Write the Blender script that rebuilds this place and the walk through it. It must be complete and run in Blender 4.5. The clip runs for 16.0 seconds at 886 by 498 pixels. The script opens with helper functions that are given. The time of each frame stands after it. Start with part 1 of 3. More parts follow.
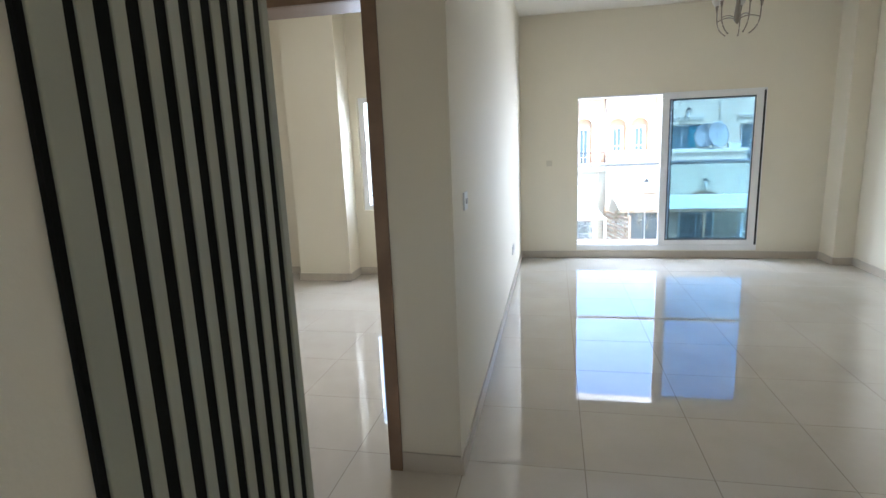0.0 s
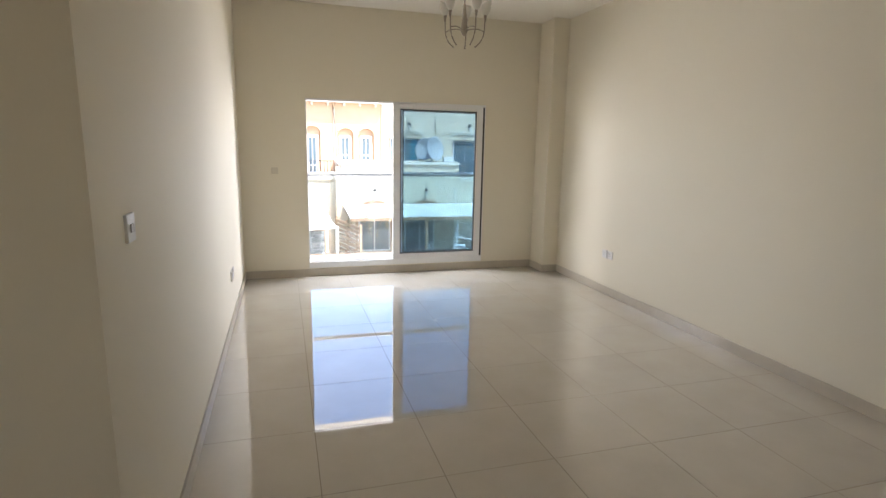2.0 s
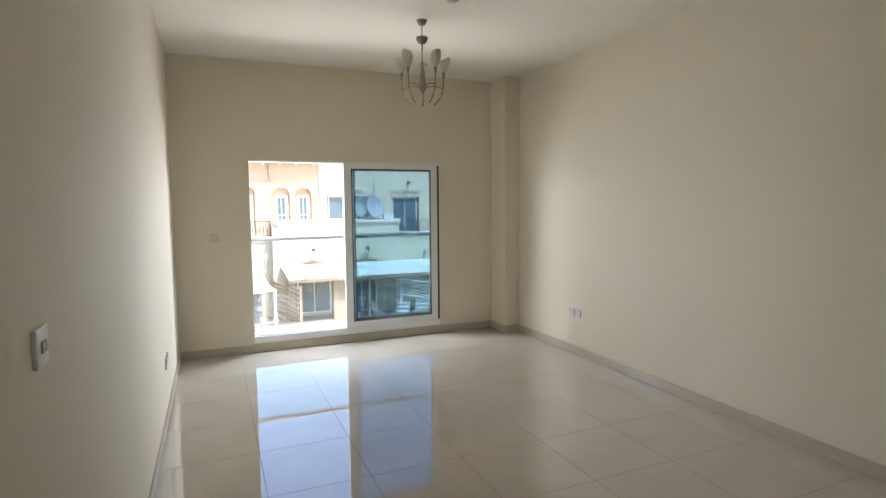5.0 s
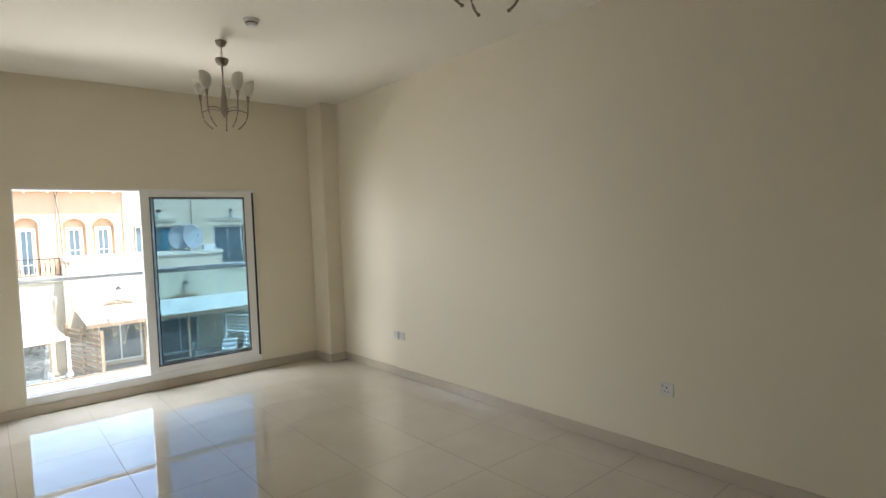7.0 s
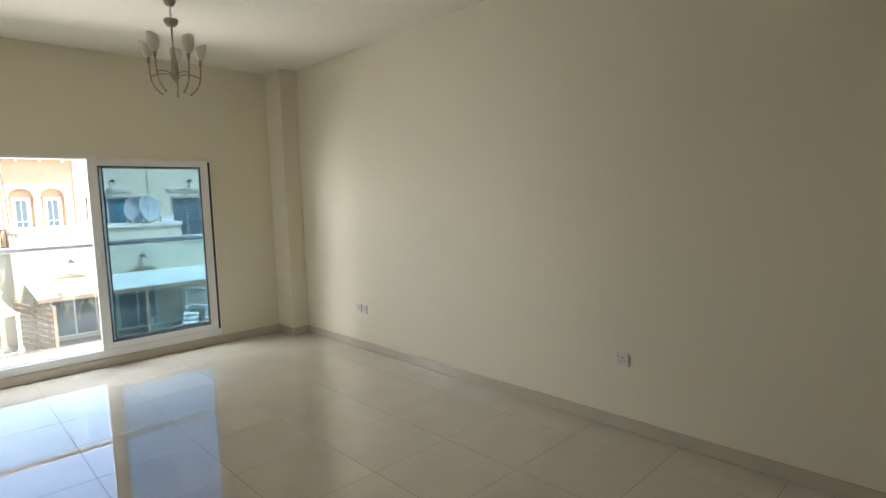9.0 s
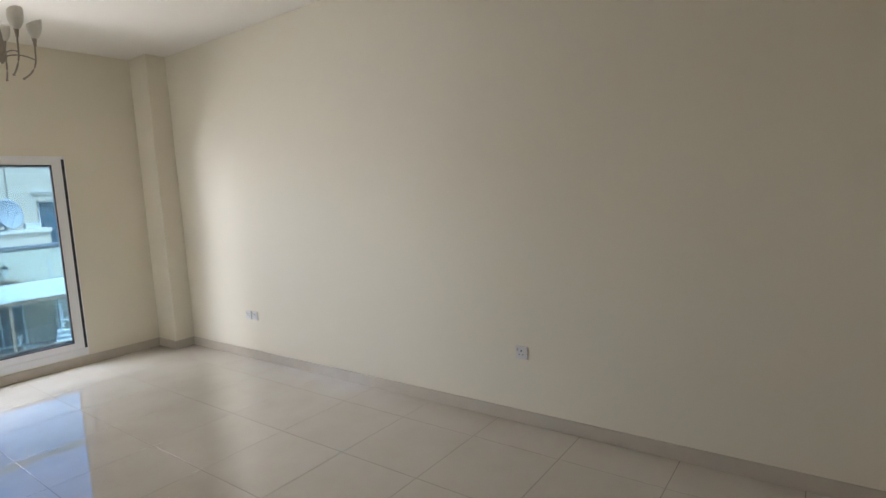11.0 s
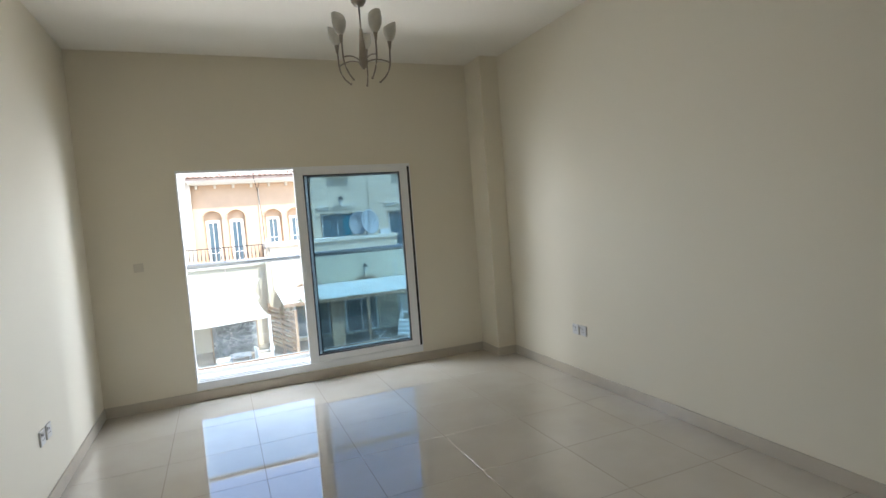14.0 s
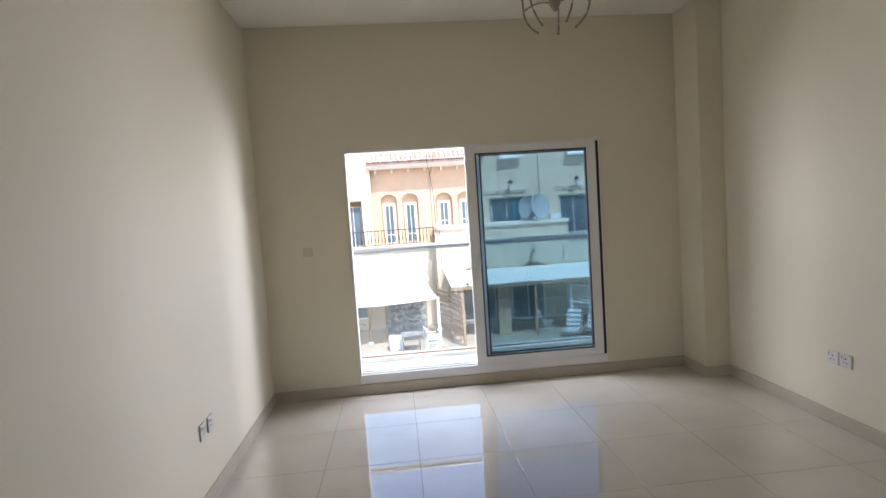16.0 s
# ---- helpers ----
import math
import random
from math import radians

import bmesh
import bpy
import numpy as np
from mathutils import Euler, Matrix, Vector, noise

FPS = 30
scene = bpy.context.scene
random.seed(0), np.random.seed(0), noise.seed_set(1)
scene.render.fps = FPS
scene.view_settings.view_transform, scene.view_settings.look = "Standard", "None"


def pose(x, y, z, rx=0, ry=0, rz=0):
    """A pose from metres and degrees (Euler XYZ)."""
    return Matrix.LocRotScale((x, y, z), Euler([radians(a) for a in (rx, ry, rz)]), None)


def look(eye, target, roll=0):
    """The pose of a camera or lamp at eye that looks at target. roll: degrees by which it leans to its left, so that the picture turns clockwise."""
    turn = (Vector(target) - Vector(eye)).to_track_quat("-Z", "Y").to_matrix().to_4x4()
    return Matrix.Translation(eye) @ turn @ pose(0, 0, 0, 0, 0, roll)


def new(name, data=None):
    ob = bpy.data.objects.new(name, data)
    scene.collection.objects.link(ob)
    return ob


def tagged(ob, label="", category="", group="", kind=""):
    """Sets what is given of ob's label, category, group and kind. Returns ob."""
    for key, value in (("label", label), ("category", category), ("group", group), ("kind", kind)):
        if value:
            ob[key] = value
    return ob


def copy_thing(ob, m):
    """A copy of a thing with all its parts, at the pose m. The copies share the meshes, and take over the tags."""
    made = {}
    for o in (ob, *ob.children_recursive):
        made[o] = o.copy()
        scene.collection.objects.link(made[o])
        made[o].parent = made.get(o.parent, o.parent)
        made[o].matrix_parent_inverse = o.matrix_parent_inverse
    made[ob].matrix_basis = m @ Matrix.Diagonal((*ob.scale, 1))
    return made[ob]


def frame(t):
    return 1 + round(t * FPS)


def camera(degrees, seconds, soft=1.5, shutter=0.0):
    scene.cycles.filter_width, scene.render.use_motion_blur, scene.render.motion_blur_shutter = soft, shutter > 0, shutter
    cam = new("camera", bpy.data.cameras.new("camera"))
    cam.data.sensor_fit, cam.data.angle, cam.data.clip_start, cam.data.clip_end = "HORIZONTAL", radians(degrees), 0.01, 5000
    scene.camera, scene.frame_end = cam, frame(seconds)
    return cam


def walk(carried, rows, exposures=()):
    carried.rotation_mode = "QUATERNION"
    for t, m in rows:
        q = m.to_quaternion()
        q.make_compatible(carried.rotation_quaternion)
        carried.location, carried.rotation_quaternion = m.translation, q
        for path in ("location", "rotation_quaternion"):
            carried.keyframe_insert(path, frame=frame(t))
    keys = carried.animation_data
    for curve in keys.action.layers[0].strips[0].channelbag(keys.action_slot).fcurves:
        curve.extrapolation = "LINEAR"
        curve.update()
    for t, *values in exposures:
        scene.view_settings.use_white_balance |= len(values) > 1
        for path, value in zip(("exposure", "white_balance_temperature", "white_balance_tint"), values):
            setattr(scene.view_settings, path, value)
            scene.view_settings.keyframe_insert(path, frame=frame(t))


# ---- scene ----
cam = camera(79.0, 16.0)
PATH = [
    (0, (0.437, -7.272, 1.59), (0.032, -5.352, 1.2), -2.3),
    (0.5, (0.542, -7.172, 1.606), (0.318, -5.22, 1.235), -1.4),
    (1, (0.509, -6.905, 1.536), (0.638, -4.941, 1.182), 0.0),
    (1.5, (0.491, -6.678, 1.556), (0.995, -4.775, 1.198), 0.8),
    (2, (0.468, -6.499, 1.565), (1.028, -4.616, 1.191), 1.1),
    (2.5, (0.529, -6.271, 1.589), (1.061, -4.375, 1.242), 0.8),
    (3, (0.427, -6.127, 1.576), (1.211, -4.306, 1.316), 0.1),
    (3.5, (0.348, -6.058, 1.636), (1.282, -4.298, 1.471), -0.6),
    (3.7, (0.305, -6.04, 1.649), (1.217, -4.264, 1.528), -0.2),
    (5.8, (0.395, -6.079, 1.591), (1.141, -4.241, 1.332), -0.9),
    (6, (0.39, -6.065, 1.598), (1.2, -4.261, 1.298), -1.7),
    (6.5, (0.434, -6.092, 1.608), (1.463, -4.393, 1.376), -2.8),
    (7, (0.509, -6.142, 1.618), (1.809, -4.625, 1.523), -2.1),
    (7.5, (0.519, -6.13, 1.639), (1.929, -4.716, 1.532), -1.4),
    (8, (0.517, -6.127, 1.623), (1.943, -4.732, 1.482), -1.3),
    (8.5, (0.514, -6.119, 1.628), (1.924, -4.712, 1.456), -1.4),
    (9, (0.556, -6.146, 1.61), (1.939, -4.715, 1.412), -1.7),
    (9.5, (0.595, -6.198, 1.592), (1.963, -4.754, 1.381), -2.5),
    (10, (0.672, -6.238, 1.598), (2.146, -4.904, 1.381), -2.4),
    (10.2, (0.707, -6.236, 1.592), (2.239, -4.967, 1.387), -2.5),
    (12.3, (0.869, -5.813, 1.58), (2.492, -4.669, 1.339), -3.0),
    (12.5, (0.902, -5.809, 1.567), (2.43, -4.54, 1.334), -3.0),
    (13, (1.031, -5.67, 1.549), (2.187, -4.047, 1.38), -2.7),
    (13.5, (0.997, -5.517, 1.521), (1.748, -3.677, 1.295), -4.7),
    (14, (1.034, -5.298, 1.524), (1.798, -3.455, 1.396), -4.3),
    (14.5, (1.058, -5.114, 1.528), (1.778, -3.25, 1.441), -4.4),
    (15, (1.115, -4.874, 1.555), (1.491, -2.91, 1.498), -5.8),
    (15.5, (1.151, -4.663, 1.559), (1.334, -2.674, 1.466), -5.5),
    (16, (1.127, -4.575, 1.535), (1.294, -2.587, 1.392), -3.8),
]
EXPOSURES = [(0.0, 2.6, 5500, 12), (0.5, 2.55, 6850, 14), (1.0, 2.4, 6650, 16), (2.0, 2.32, 6450, 17), (3.7, 2.05, 6250, 15), (7.0, 2.1, 6500, 12), (9.0, 2.14, 6450, 10), (10.2, 2.35, 6400, 13),
             (12.3, 2.5, 5200, 21), (12.9, 1.70, 5300, 20), (13.5, 1.85, 5950, 11), (15.0, 1.75, 6050, 11), (16.0, 1.66, 6220, 18)]
walk(cam, [(t, look(eye, target, roll)) for t, eye, target, roll in PATH], EXPOSURES)

# ---- world and light ----
SUN_EL, SUN_AZ = 58.0, 155.0
world = bpy.data.worlds.new("sky")
scene.world = world
world.use_nodes = True
wn = world.node_tree
sky = wn.nodes.new("ShaderNodeTexSky")
sky.sky_type = "NISHITA"
sky.sun_disc = False
sky.sun_elevation = radians(SUN_EL)
sky.sun_rotation = radians(SUN_AZ)
wn.nodes["Background"].inputs["Strength"].default_value = 0.15
wn.links.new(sky.outputs["Color"], wn.nodes["Background"].inputs["Color"])

sun_data = bpy.data.lights.new("sun", "SUN")
sun_data.energy, sun_data.angle, sun_data.color = 2.4, radians(0.5), (1.0, 0.95, 0.87)
sun = new("sun", sun_data)
sx, sy, sz = (math.sin(radians(SUN_AZ)) * math.cos(radians(SUN_EL)),
              math.cos(radians(SUN_AZ)) * math.cos(radians(SUN_EL)), math.sin(radians(SUN_EL)))
sun.matrix_world = look((sx * 60, sy * 60, sz * 60), (0, 0, 0))


def stand_in_lamp(name, centre, target, w, h, watts, colour):
    """An added area lamp that stands in for outside light at an opening."""
    d = bpy.data.lights.new(name, "AREA")
    d.shape, d.size, d.size_y, d.energy, d.color = "RECTANGLE", w, h, watts, colour
    ob = new(name, d)
    ob.matrix_world = look(centre, target)
    return ob


# Unseen lamps added outside the balcony door to brighten the room's floor and walls.
stand_in_lamp("sky_light_above_balcony", (1.25, 1.0, 3.75), (1.4, -0.6, 1.2), 2.4, 1.2, 70, (0.86, 0.93, 1.0))
stand_in_lamp("sky_light_lane_west", (-0.35, 2.3, 1.5), (3.0, -4.2, 1.5), 1.3, 2.6, 39, (0.96, 0.98, 1.0))
stand_in_lamp("sky_light_lane_east", (4.85, 2.4, 1.5), (0.2, -3.4, 1.3), 1.3, 2.6, 84, (0.90, 0.94, 1.0))
# Added below the sight line for light bounced up off the ground.
stand_in_lamp("light_off_the_lane", (1.9, 2.5, -1.15), (1.9, -1.6, 2.9), 3.8, 1.6, 98, (1.0, 0.97, 0.93))
# Its lit face also shows in the window as the bright outdoors.
stand_in_lamp("sky_light_bedroom", (-1.28, -0.70, 1.47), (-1.6, -3.2, 0.9), 1.05, 1.2, 18, (0.95, 0.96, 1.0))
# Warm fill lamp added behind the camera, in an assumed opening.
stand_in_lamp("fill_light_rear", (2.1, -9.22, 1.7), (2.1, -5.0, 1.5), 1.0, 1.0, 1.3, (1.0, 0.90, 0.70))


# ---- materials ----
def mat(name, c, rough=0.6, c2=None, scale=3.0, fine=60.0, bump=0.1, metal=0.0, spread=0.08, island=False, spec=0.5):
    """A surface with a broad and a fine variation of colour and a fine relief."""
    m = bpy.data.materials.new(name)
    m.use_nodes = True
    nt = m.node_tree
    b = nt.nodes["Principled BSDF"]
    L = nt.links.new
    co = nt.nodes.new("ShaderNodeTexCoord")
    geo = nt.nodes.new("ShaderNodeNewGeometry")
    pos = geo.outputs["Position"]
    n1 = nt.nodes.new("ShaderNodeTexNoise")
    n1.inputs["Scale"].default_value, n1.inputs["Detail"].default_value = scale, 5
    n2 = nt.nodes.new("ShaderNodeTexNoise")
    n2.inputs["Scale"].default_value, n2.inputs["Detail"].default_value = fine, 3
    L(pos, n1.inputs["Vector"])
    L(pos, n2.inputs["Vector"])
    mix = nt.nodes.new("ShaderNodeMix")
    mix.data_type = "RGBA"
    c2 = c2 or tuple(v * (1 - spread) for v in c)
    mix.inputs[6].default_value, mix.inputs[7].default_value = (*c, 1), (*c2, 1)
    ramp = nt.nodes.new("ShaderNodeMapRange")
    ramp.inputs[1].default_value, ramp.inputs[2].default_value = 0.35, 0.68
    L(n1.outputs["Fac"], ramp.inputs[0])
    add = nt.nodes.new("ShaderNodeMath")
    add.operation = "MULTIPLY_ADD"
    add.inputs[1].default_value, add.inputs[2].default_value = 0.35, -0.17
    L(n2.outputs["Fac"], add.inputs[0])
    tot = nt.nodes.new("ShaderNodeMath")
    tot.use_clamp = True
    L(ramp.outputs[0], tot.inputs[0])
    L(add.outputs[0], tot.inputs[1])
    L(tot.outputs[0], mix.inputs[0])
    out = mix.outputs[2]
    if island:
        info = nt.nodes.new("ShaderNodeObjectInfo")
        hsv = nt.nodes.new("ShaderNodeHueSaturation")
        mr = nt.nodes.new("ShaderNodeMapRange")
        mr.inputs[3].default_value, mr.inputs[4].default_value = 0.985, 1.015
        L(info.outputs["Random"], mr.inputs[0])
        L(mr.outputs[0], hsv.inputs["Value"])
        L(out, hsv.inputs["Color"])
        out = hsv.outputs["Color"]
    L(out, b.inputs["Base Color"])
    rr = nt.nodes.new("ShaderNodeMapRange")
    rr.inputs[3].default_value, rr.inputs[4].default_value = rough * 0.9, min(1, rough * 1.12)
    L(n1.outputs["Fac"], rr.inputs[0])
    L(rr.outputs[0], b.inputs["Roughness"])
    b.inputs["Metallic"].default_value = metal
    b.inputs["Specular IOR Level"].default_value = spec
    if bump:
        bp = nt.nodes.new("ShaderNodeBump")
        bp.inputs["Strength"].default_value, bp.inputs["Distance"].default_value = bump, 0.003
        L(n2.outputs["Fac"], bp.inputs["Height"])
        L(bp.outputs[0], b.inputs["Normal"])
    return m


def glass(name, tint, gloss_rough=0.0, veil_mix=0.0):
    """Clear glass, with an optional thin pale film that washes out the view."""
    m = bpy.data.materials.new(name)
    m.use_nodes = True
    nt = m.node_tree
    nt.nodes.remove(nt.nodes["Principled BSDF"])
    tr, gl = nt.nodes.new("ShaderNodeBsdfTransparent"), nt.nodes.new("ShaderNodeBsdfGlossy")
    tr.inputs["Color"].default_value = (*tint, 1)
    gl.inputs["Roughness"].default_value = gloss_rough
    fr = nt.nodes.new("ShaderNodeFresnel")
    fr.inputs["IOR"].default_value = 1.45
    mx = nt.nodes.new("ShaderNodeMixShader")
    nt.links.new(fr.outputs[0], mx.inputs[0])
    nt.links.new(tr.outputs[0], mx.inputs[1])
    nt.links.new(gl.outputs[0], mx.inputs[2])
    out = mx.outputs[0]
    if veil_mix:
        film, back, both = nt.nodes.new("ShaderNodeBsdfDiffuse"), nt.nodes.new("ShaderNodeBsdfTranslucent"), nt.nodes.new("ShaderNodeMixShader")
        film.inputs["Color"].default_value = back.inputs["Color"].default_value = (0.80, 0.80, 0.78, 1)
        nt.links.new(film.outputs[0], both.inputs[1])
        nt.links.new(back.outputs[0], both.inputs[2])
        geo, noise, mr = nt.nodes.new("ShaderNodeNewGeometry"), nt.nodes.new("ShaderNodeTexNoise"), nt.nodes.new("ShaderNodeMapRange")
        noise.inputs["Scale"].default_value, noise.inputs["Detail"].default_value = 2.2, 6
        nt.links.new(geo.outputs["Position"], noise.inputs["Vector"])
        nt.links.new(noise.outputs["Fac"], mr.inputs[0])
        mr.inputs[3].default_value, mr.inputs[4].default_value = veil_mix * 0.6, veil_mix * 1.4
        veil = nt.nodes.new("ShaderNodeMixShader")
        nt.links.new(mr.outputs[0], veil.inputs[0])
        nt.links.new(out, veil.inputs[1])
        nt.links.new(both.outputs[0], veil.inputs[2])
        out = veil.outputs[0]
    nt.links.new(out, nt.nodes["Material Output"].inputs["Surface"])
    return m


M_wall = mat("cream_wall_paint", (0.74, 0.68, 0.545), 0.62, scale=0.7, fine=140, bump=0.12, spread=0.03)
M_ceil = mat("white_ceiling_paint", (0.78, 0.735, 0.64), 0.8, scale=0.8, fine=120, bump=0.06, spread=0.02)
M_tile = mat("polished_cream_porcelain", (0.62, 0.575, 0.50), 0.018, c2=(0.585, 0.535, 0.455), scale=3.2, fine=25, bump=0.0, island=True, spec=0.9)
M_tile.node_tree.nodes["Principled BSDF"].inputs["Coat Weight"].default_value = 0.8
M_tile.node_tree.nodes["Principled BSDF"].inputs["Coat Roughness"].default_value = 0.010
M_tile.node_tree.nodes["Principled BSDF"].inputs["Coat IOR"].default_value = 1.75
M_grout = mat("grey_grout", (0.22, 0.185, 0.15), 0.8, fine=90)
M_base = mat("beige_stone_baseboard", (0.52, 0.46, 0.37), 0.3, scale=6, fine=60, bump=0.03)
M_white = mat("white_powder_coated_aluminium", (0.80, 0.80, 0.79), 0.35, scale=4, fine=200, bump=0.03, spread=0.03)
M_dark = mat("black_gasket_and_slot", (0.02, 0.022, 0.025), 0.55, scale=8, fine=120)
M_wood = mat("brown_door_timber", (0.25, 0.155, 0.09), 0.42, c2=(0.18, 0.11, 0.065), scale=4, fine=50, bump=0.1)
M_plastic = mat("white_switch_plastic", (0.66, 0.65, 0.63), 0.3, scale=30, fine=300, bump=0.0, spread=0.02)
M_rocker = mat("grey_rocker_plastic", (0.40, 0.38, 0.36), 0.35, scale=30, fine=300, bump=0.0, spread=0.02)
M_plate = mat("cream_plate_plastic", (0.60, 0.545, 0.44), 0.4, scale=30, fine=300, bump=0.0, spread=0.02)
M_hole = mat("dark_slot", (0.02, 0.02, 0.02), 0.7, bump=0.0)
M_slat = mat("grey_green_slat", (0.32, 0.315, 0.24), 0.5, scale=5, fine=160, bump=0.1)
M_black = mat("black_panel_backing", (0.010, 0.010, 0.008), 0.9, scale=20, fine=200, spec=0.15)
M_nickel = mat("antique_nickel", (0.30, 0.26, 0.21), 0.35, metal=0.9, scale=30, fine=200, bump=0.03)
M_steel = mat("brushed_steel_rail", (0.27, 0.275, 0.28), 0.35, metal=0.5, scale=20, fine=200, bump=0.03)
M_frost = mat("frosted_white_glass", (0.62, 0.59, 0.52), 0.35, scale=18, fine=80, bump=0.05, spread=0.10)
M_conc = mat("pale_balcony_tile", (0.62, 0.61, 0.58), 0.6, scale=4, fine=40)
M_pane = glass("teal_tinted_glass", (0.64, 0.73, 0.768))
M_clear = glass("clear_window_glass", (0.90, 0.95, 0.94))
# A pale veil is mixed in to wash out the view below the handrail.
M_balus = glass("veiled_balustrade_glass", (0.90, 0.95, 0.94), veil_mix=0.012)
M_peach = mat("peach_render", (0.62, 0.44, 0.29), 0.85, scale=1.2, fine=40, bump=0.3, spread=0.12)
M_cream = mat("cream_render", (0.64, 0.55, 0.42), 0.85, scale=1.0, fine=40, bump=0.3, spread=0.10)
M_trim = mat("pale_moulding", (0.72, 0.66, 0.55), 0.8, scale=2, fine=40, bump=0.2)
M_rooft = mat("clay_roof_tile", (0.42, 0.28, 0.21), 0.75, c2=(0.60, 0.48, 0.40), scale=4, fine=40, bump=0.3, island=True)
M_iron = mat("dark_wrought_iron", (0.05, 0.05, 0.055), 0.5, metal=0.5, scale=20, fine=150)
# The bluish base colour carries the sky that such panes would reflect.
M_winglass = mat("sky_tinted_window_glass", (0.10, 0.15, 0.18), 0.06, scale=2, fine=20, bump=0.0)
M_fabric = mat("white_shade_fabric", (0.80, 0.78, 0.74), 0.9, scale=1.5, fine=120, bump=0.2)
M_timber = mat("weathered_timber", (0.36, 0.24, 0.15), 0.7, c2=(0.26, 0.17, 0.11), scale=5, fine=50, bump=0.3)
M_ground = mat("sandy_paving", (0.36, 0.31, 0.25), 0.85, scale=1.5, fine=30, bump=0.3, spread=0.2)
M_screen = mat("dark_mesh_screen", (0.09, 0.10, 0.11), 0.8, c2=(0.30, 0.31, 0.32), scale=5, fine=60, bump=0.2)
M_dish = mat("pale_grey_dish", (0.40, 0.42, 0.43), 0.5, scale=4, fine=90, bump=0.05)
M_brick = mat("sand_brick", (0.47, 0.33, 0.22), 0.85, scale=5, fine=50, bump=0.4, island=True)
M_leaf = mat("dry_green_leaf", (0.10, 0.12, 0.04), 0.7, c2=(0.20, 0.17, 0.07), scale=12, fine=60)
M_blue = mat("blue_curtain", (0.07, 0.22, 0.28), 0.9, scale=8, fine=60)


# ---- mesh helpers ----
def box(bm, x0, x1, y0, y1, z0, z1, bev=0.0):
    m = Matrix.Translation(((x0 + x1) / 2, (y0 + y1) / 2, (z0 + z1) / 2)) @ Matrix.Diagonal((x1 - x0, y1 - y0, z1 - z0, 1))
    vs = bmesh.ops.create_cube(bm, size=1, matrix=m)["verts"]
    if bev:
        es = list({e for v in vs for e in v.link_edges})
        bmesh.ops.bevel(bm, geom=es, offset=bev, segments=2, affect="EDGES", profile=0.5)
    return bm


def boxes(*rows, bev=0.0):
    bm = bmesh.new()
    for r in rows:
        box(bm, *r, bev=bev)
    return bm


def finish(name, bm, m, smooth=False):
    me = bpy.data.meshes.new(name)
    bmesh.ops.recalc_face_normals(bm, faces=bm.faces)
    bm.to_mesh(me)
    bm.free()
    me.materials.append(m)
    if smooth:
        me.polygons.foreach_set("use_smooth", [True] * len(me.polygons))
    return me


def part(name, bm, m, parent=None, label="", smooth=False, at=None):
    ob = new(name, finish(name, bm, m, smooth))
    if parent is not None:
        ob.parent = parent
    if at is not None:
        ob.matrix_basis = at
    if label:
        ob["label"] = label
    return ob


def empty(name, at, label, category, group="", kind=""):
    ob = new(name)
    ob.empty_display_size = 0.1
    ob.matrix_basis = at if isinstance(at, Matrix) else Matrix.Translation(at)
    return tagged(ob, label, category, group, kind)


def lathe(bm, prof, n=20, m=Matrix.Identity(4)):
    """Turns a profile of (radius, height) round z."""
    rings = []
    for r, z in prof:
        rings.append([bm.verts.new(m @ Vector((r * math.cos(2 * math.pi * i / n), r * math.sin(2 * math.pi * i / n), z))) for i in range(n)])
    for a, b in zip(rings, rings[1:]):
        for i in range(n):
            bm.faces.new((a[i], a[(i + 1) % n], b[(i + 1) % n], b[i]))
    for ring in (rings[0], rings[-1]):
        if prof[rings.index(ring)][0] > 1e-5:
            bm.faces.new(ring)
    bmesh.ops.remove_doubles(bm, verts=bm.verts, dist=1e-6)
    return bm


def tube(bm, pts, r, n=8):
    """A round bar along points; r is one radius or one for each point."""
    pts = [Vector(p) for p in pts]
    rs = r if isinstance(r, (list, tuple)) else [r] * len(pts)
    rings = []
    for i, p in enumerate(pts):
        d = (pts[min(i + 1, len(pts) - 1)] - pts[max(i - 1, 0)]).normalized()
        up = Vector((0, 0, 1)) if abs(d.z) < 0.9 else Vector((1, 0, 0))
        a = d.cross(up).normalized()
        b = d.cross(a)
        rings.append([bm.verts.new(p + rs[i] * (a * math.cos(2 * math.pi * k / n) + b * math.sin(2 * math.pi * k / n))) for k in range(n)])
    for u, v in zip(rings, rings[1:]):
        for k in range(n):
            bm.faces.new((u[k], u[(k + 1) % n], v[(k + 1) % n], v[k]))
    bm.faces.new(rings[0])
    bm.faces.new(rings[-1])
    return bm


def structure(name, bm, m, label, category):
    return tagged(part(name, bm, m), label, category, kind="structure")


# ---- the room ----
H, W = 3.10, 3.84
BED_Y, DOOR_Y = -1.02, -4.96
BACK = -9.2
DX0, DX1, DZ0, DZ1 = 0.73, 2.92, 0.10, 2.08      # balcony door opening
structure("wall_north", boxes((-0.15, DX0, 0, 0.22, 0, H), (DX1, W + 0.15, 0, 0.22, 0, H),
                              (DX0, DX1, 0, 0.22, DZ1, H), (DX0, DX1, 0, 0.22, -0.2, DZ0)),
          M_wall, "cream painted wall round the balcony door", "wall")
structure("wall_east", boxes((W, W + 0.15, BACK, 0, 0, H)), M_wall, "long plain cream painted wall", "wall")
structure("wall_west", boxes((-0.15, 0, DOOR_Y + 0.2, 0, 0, H)), M_wall, "cream painted wall between living room and bedroom", "wall")
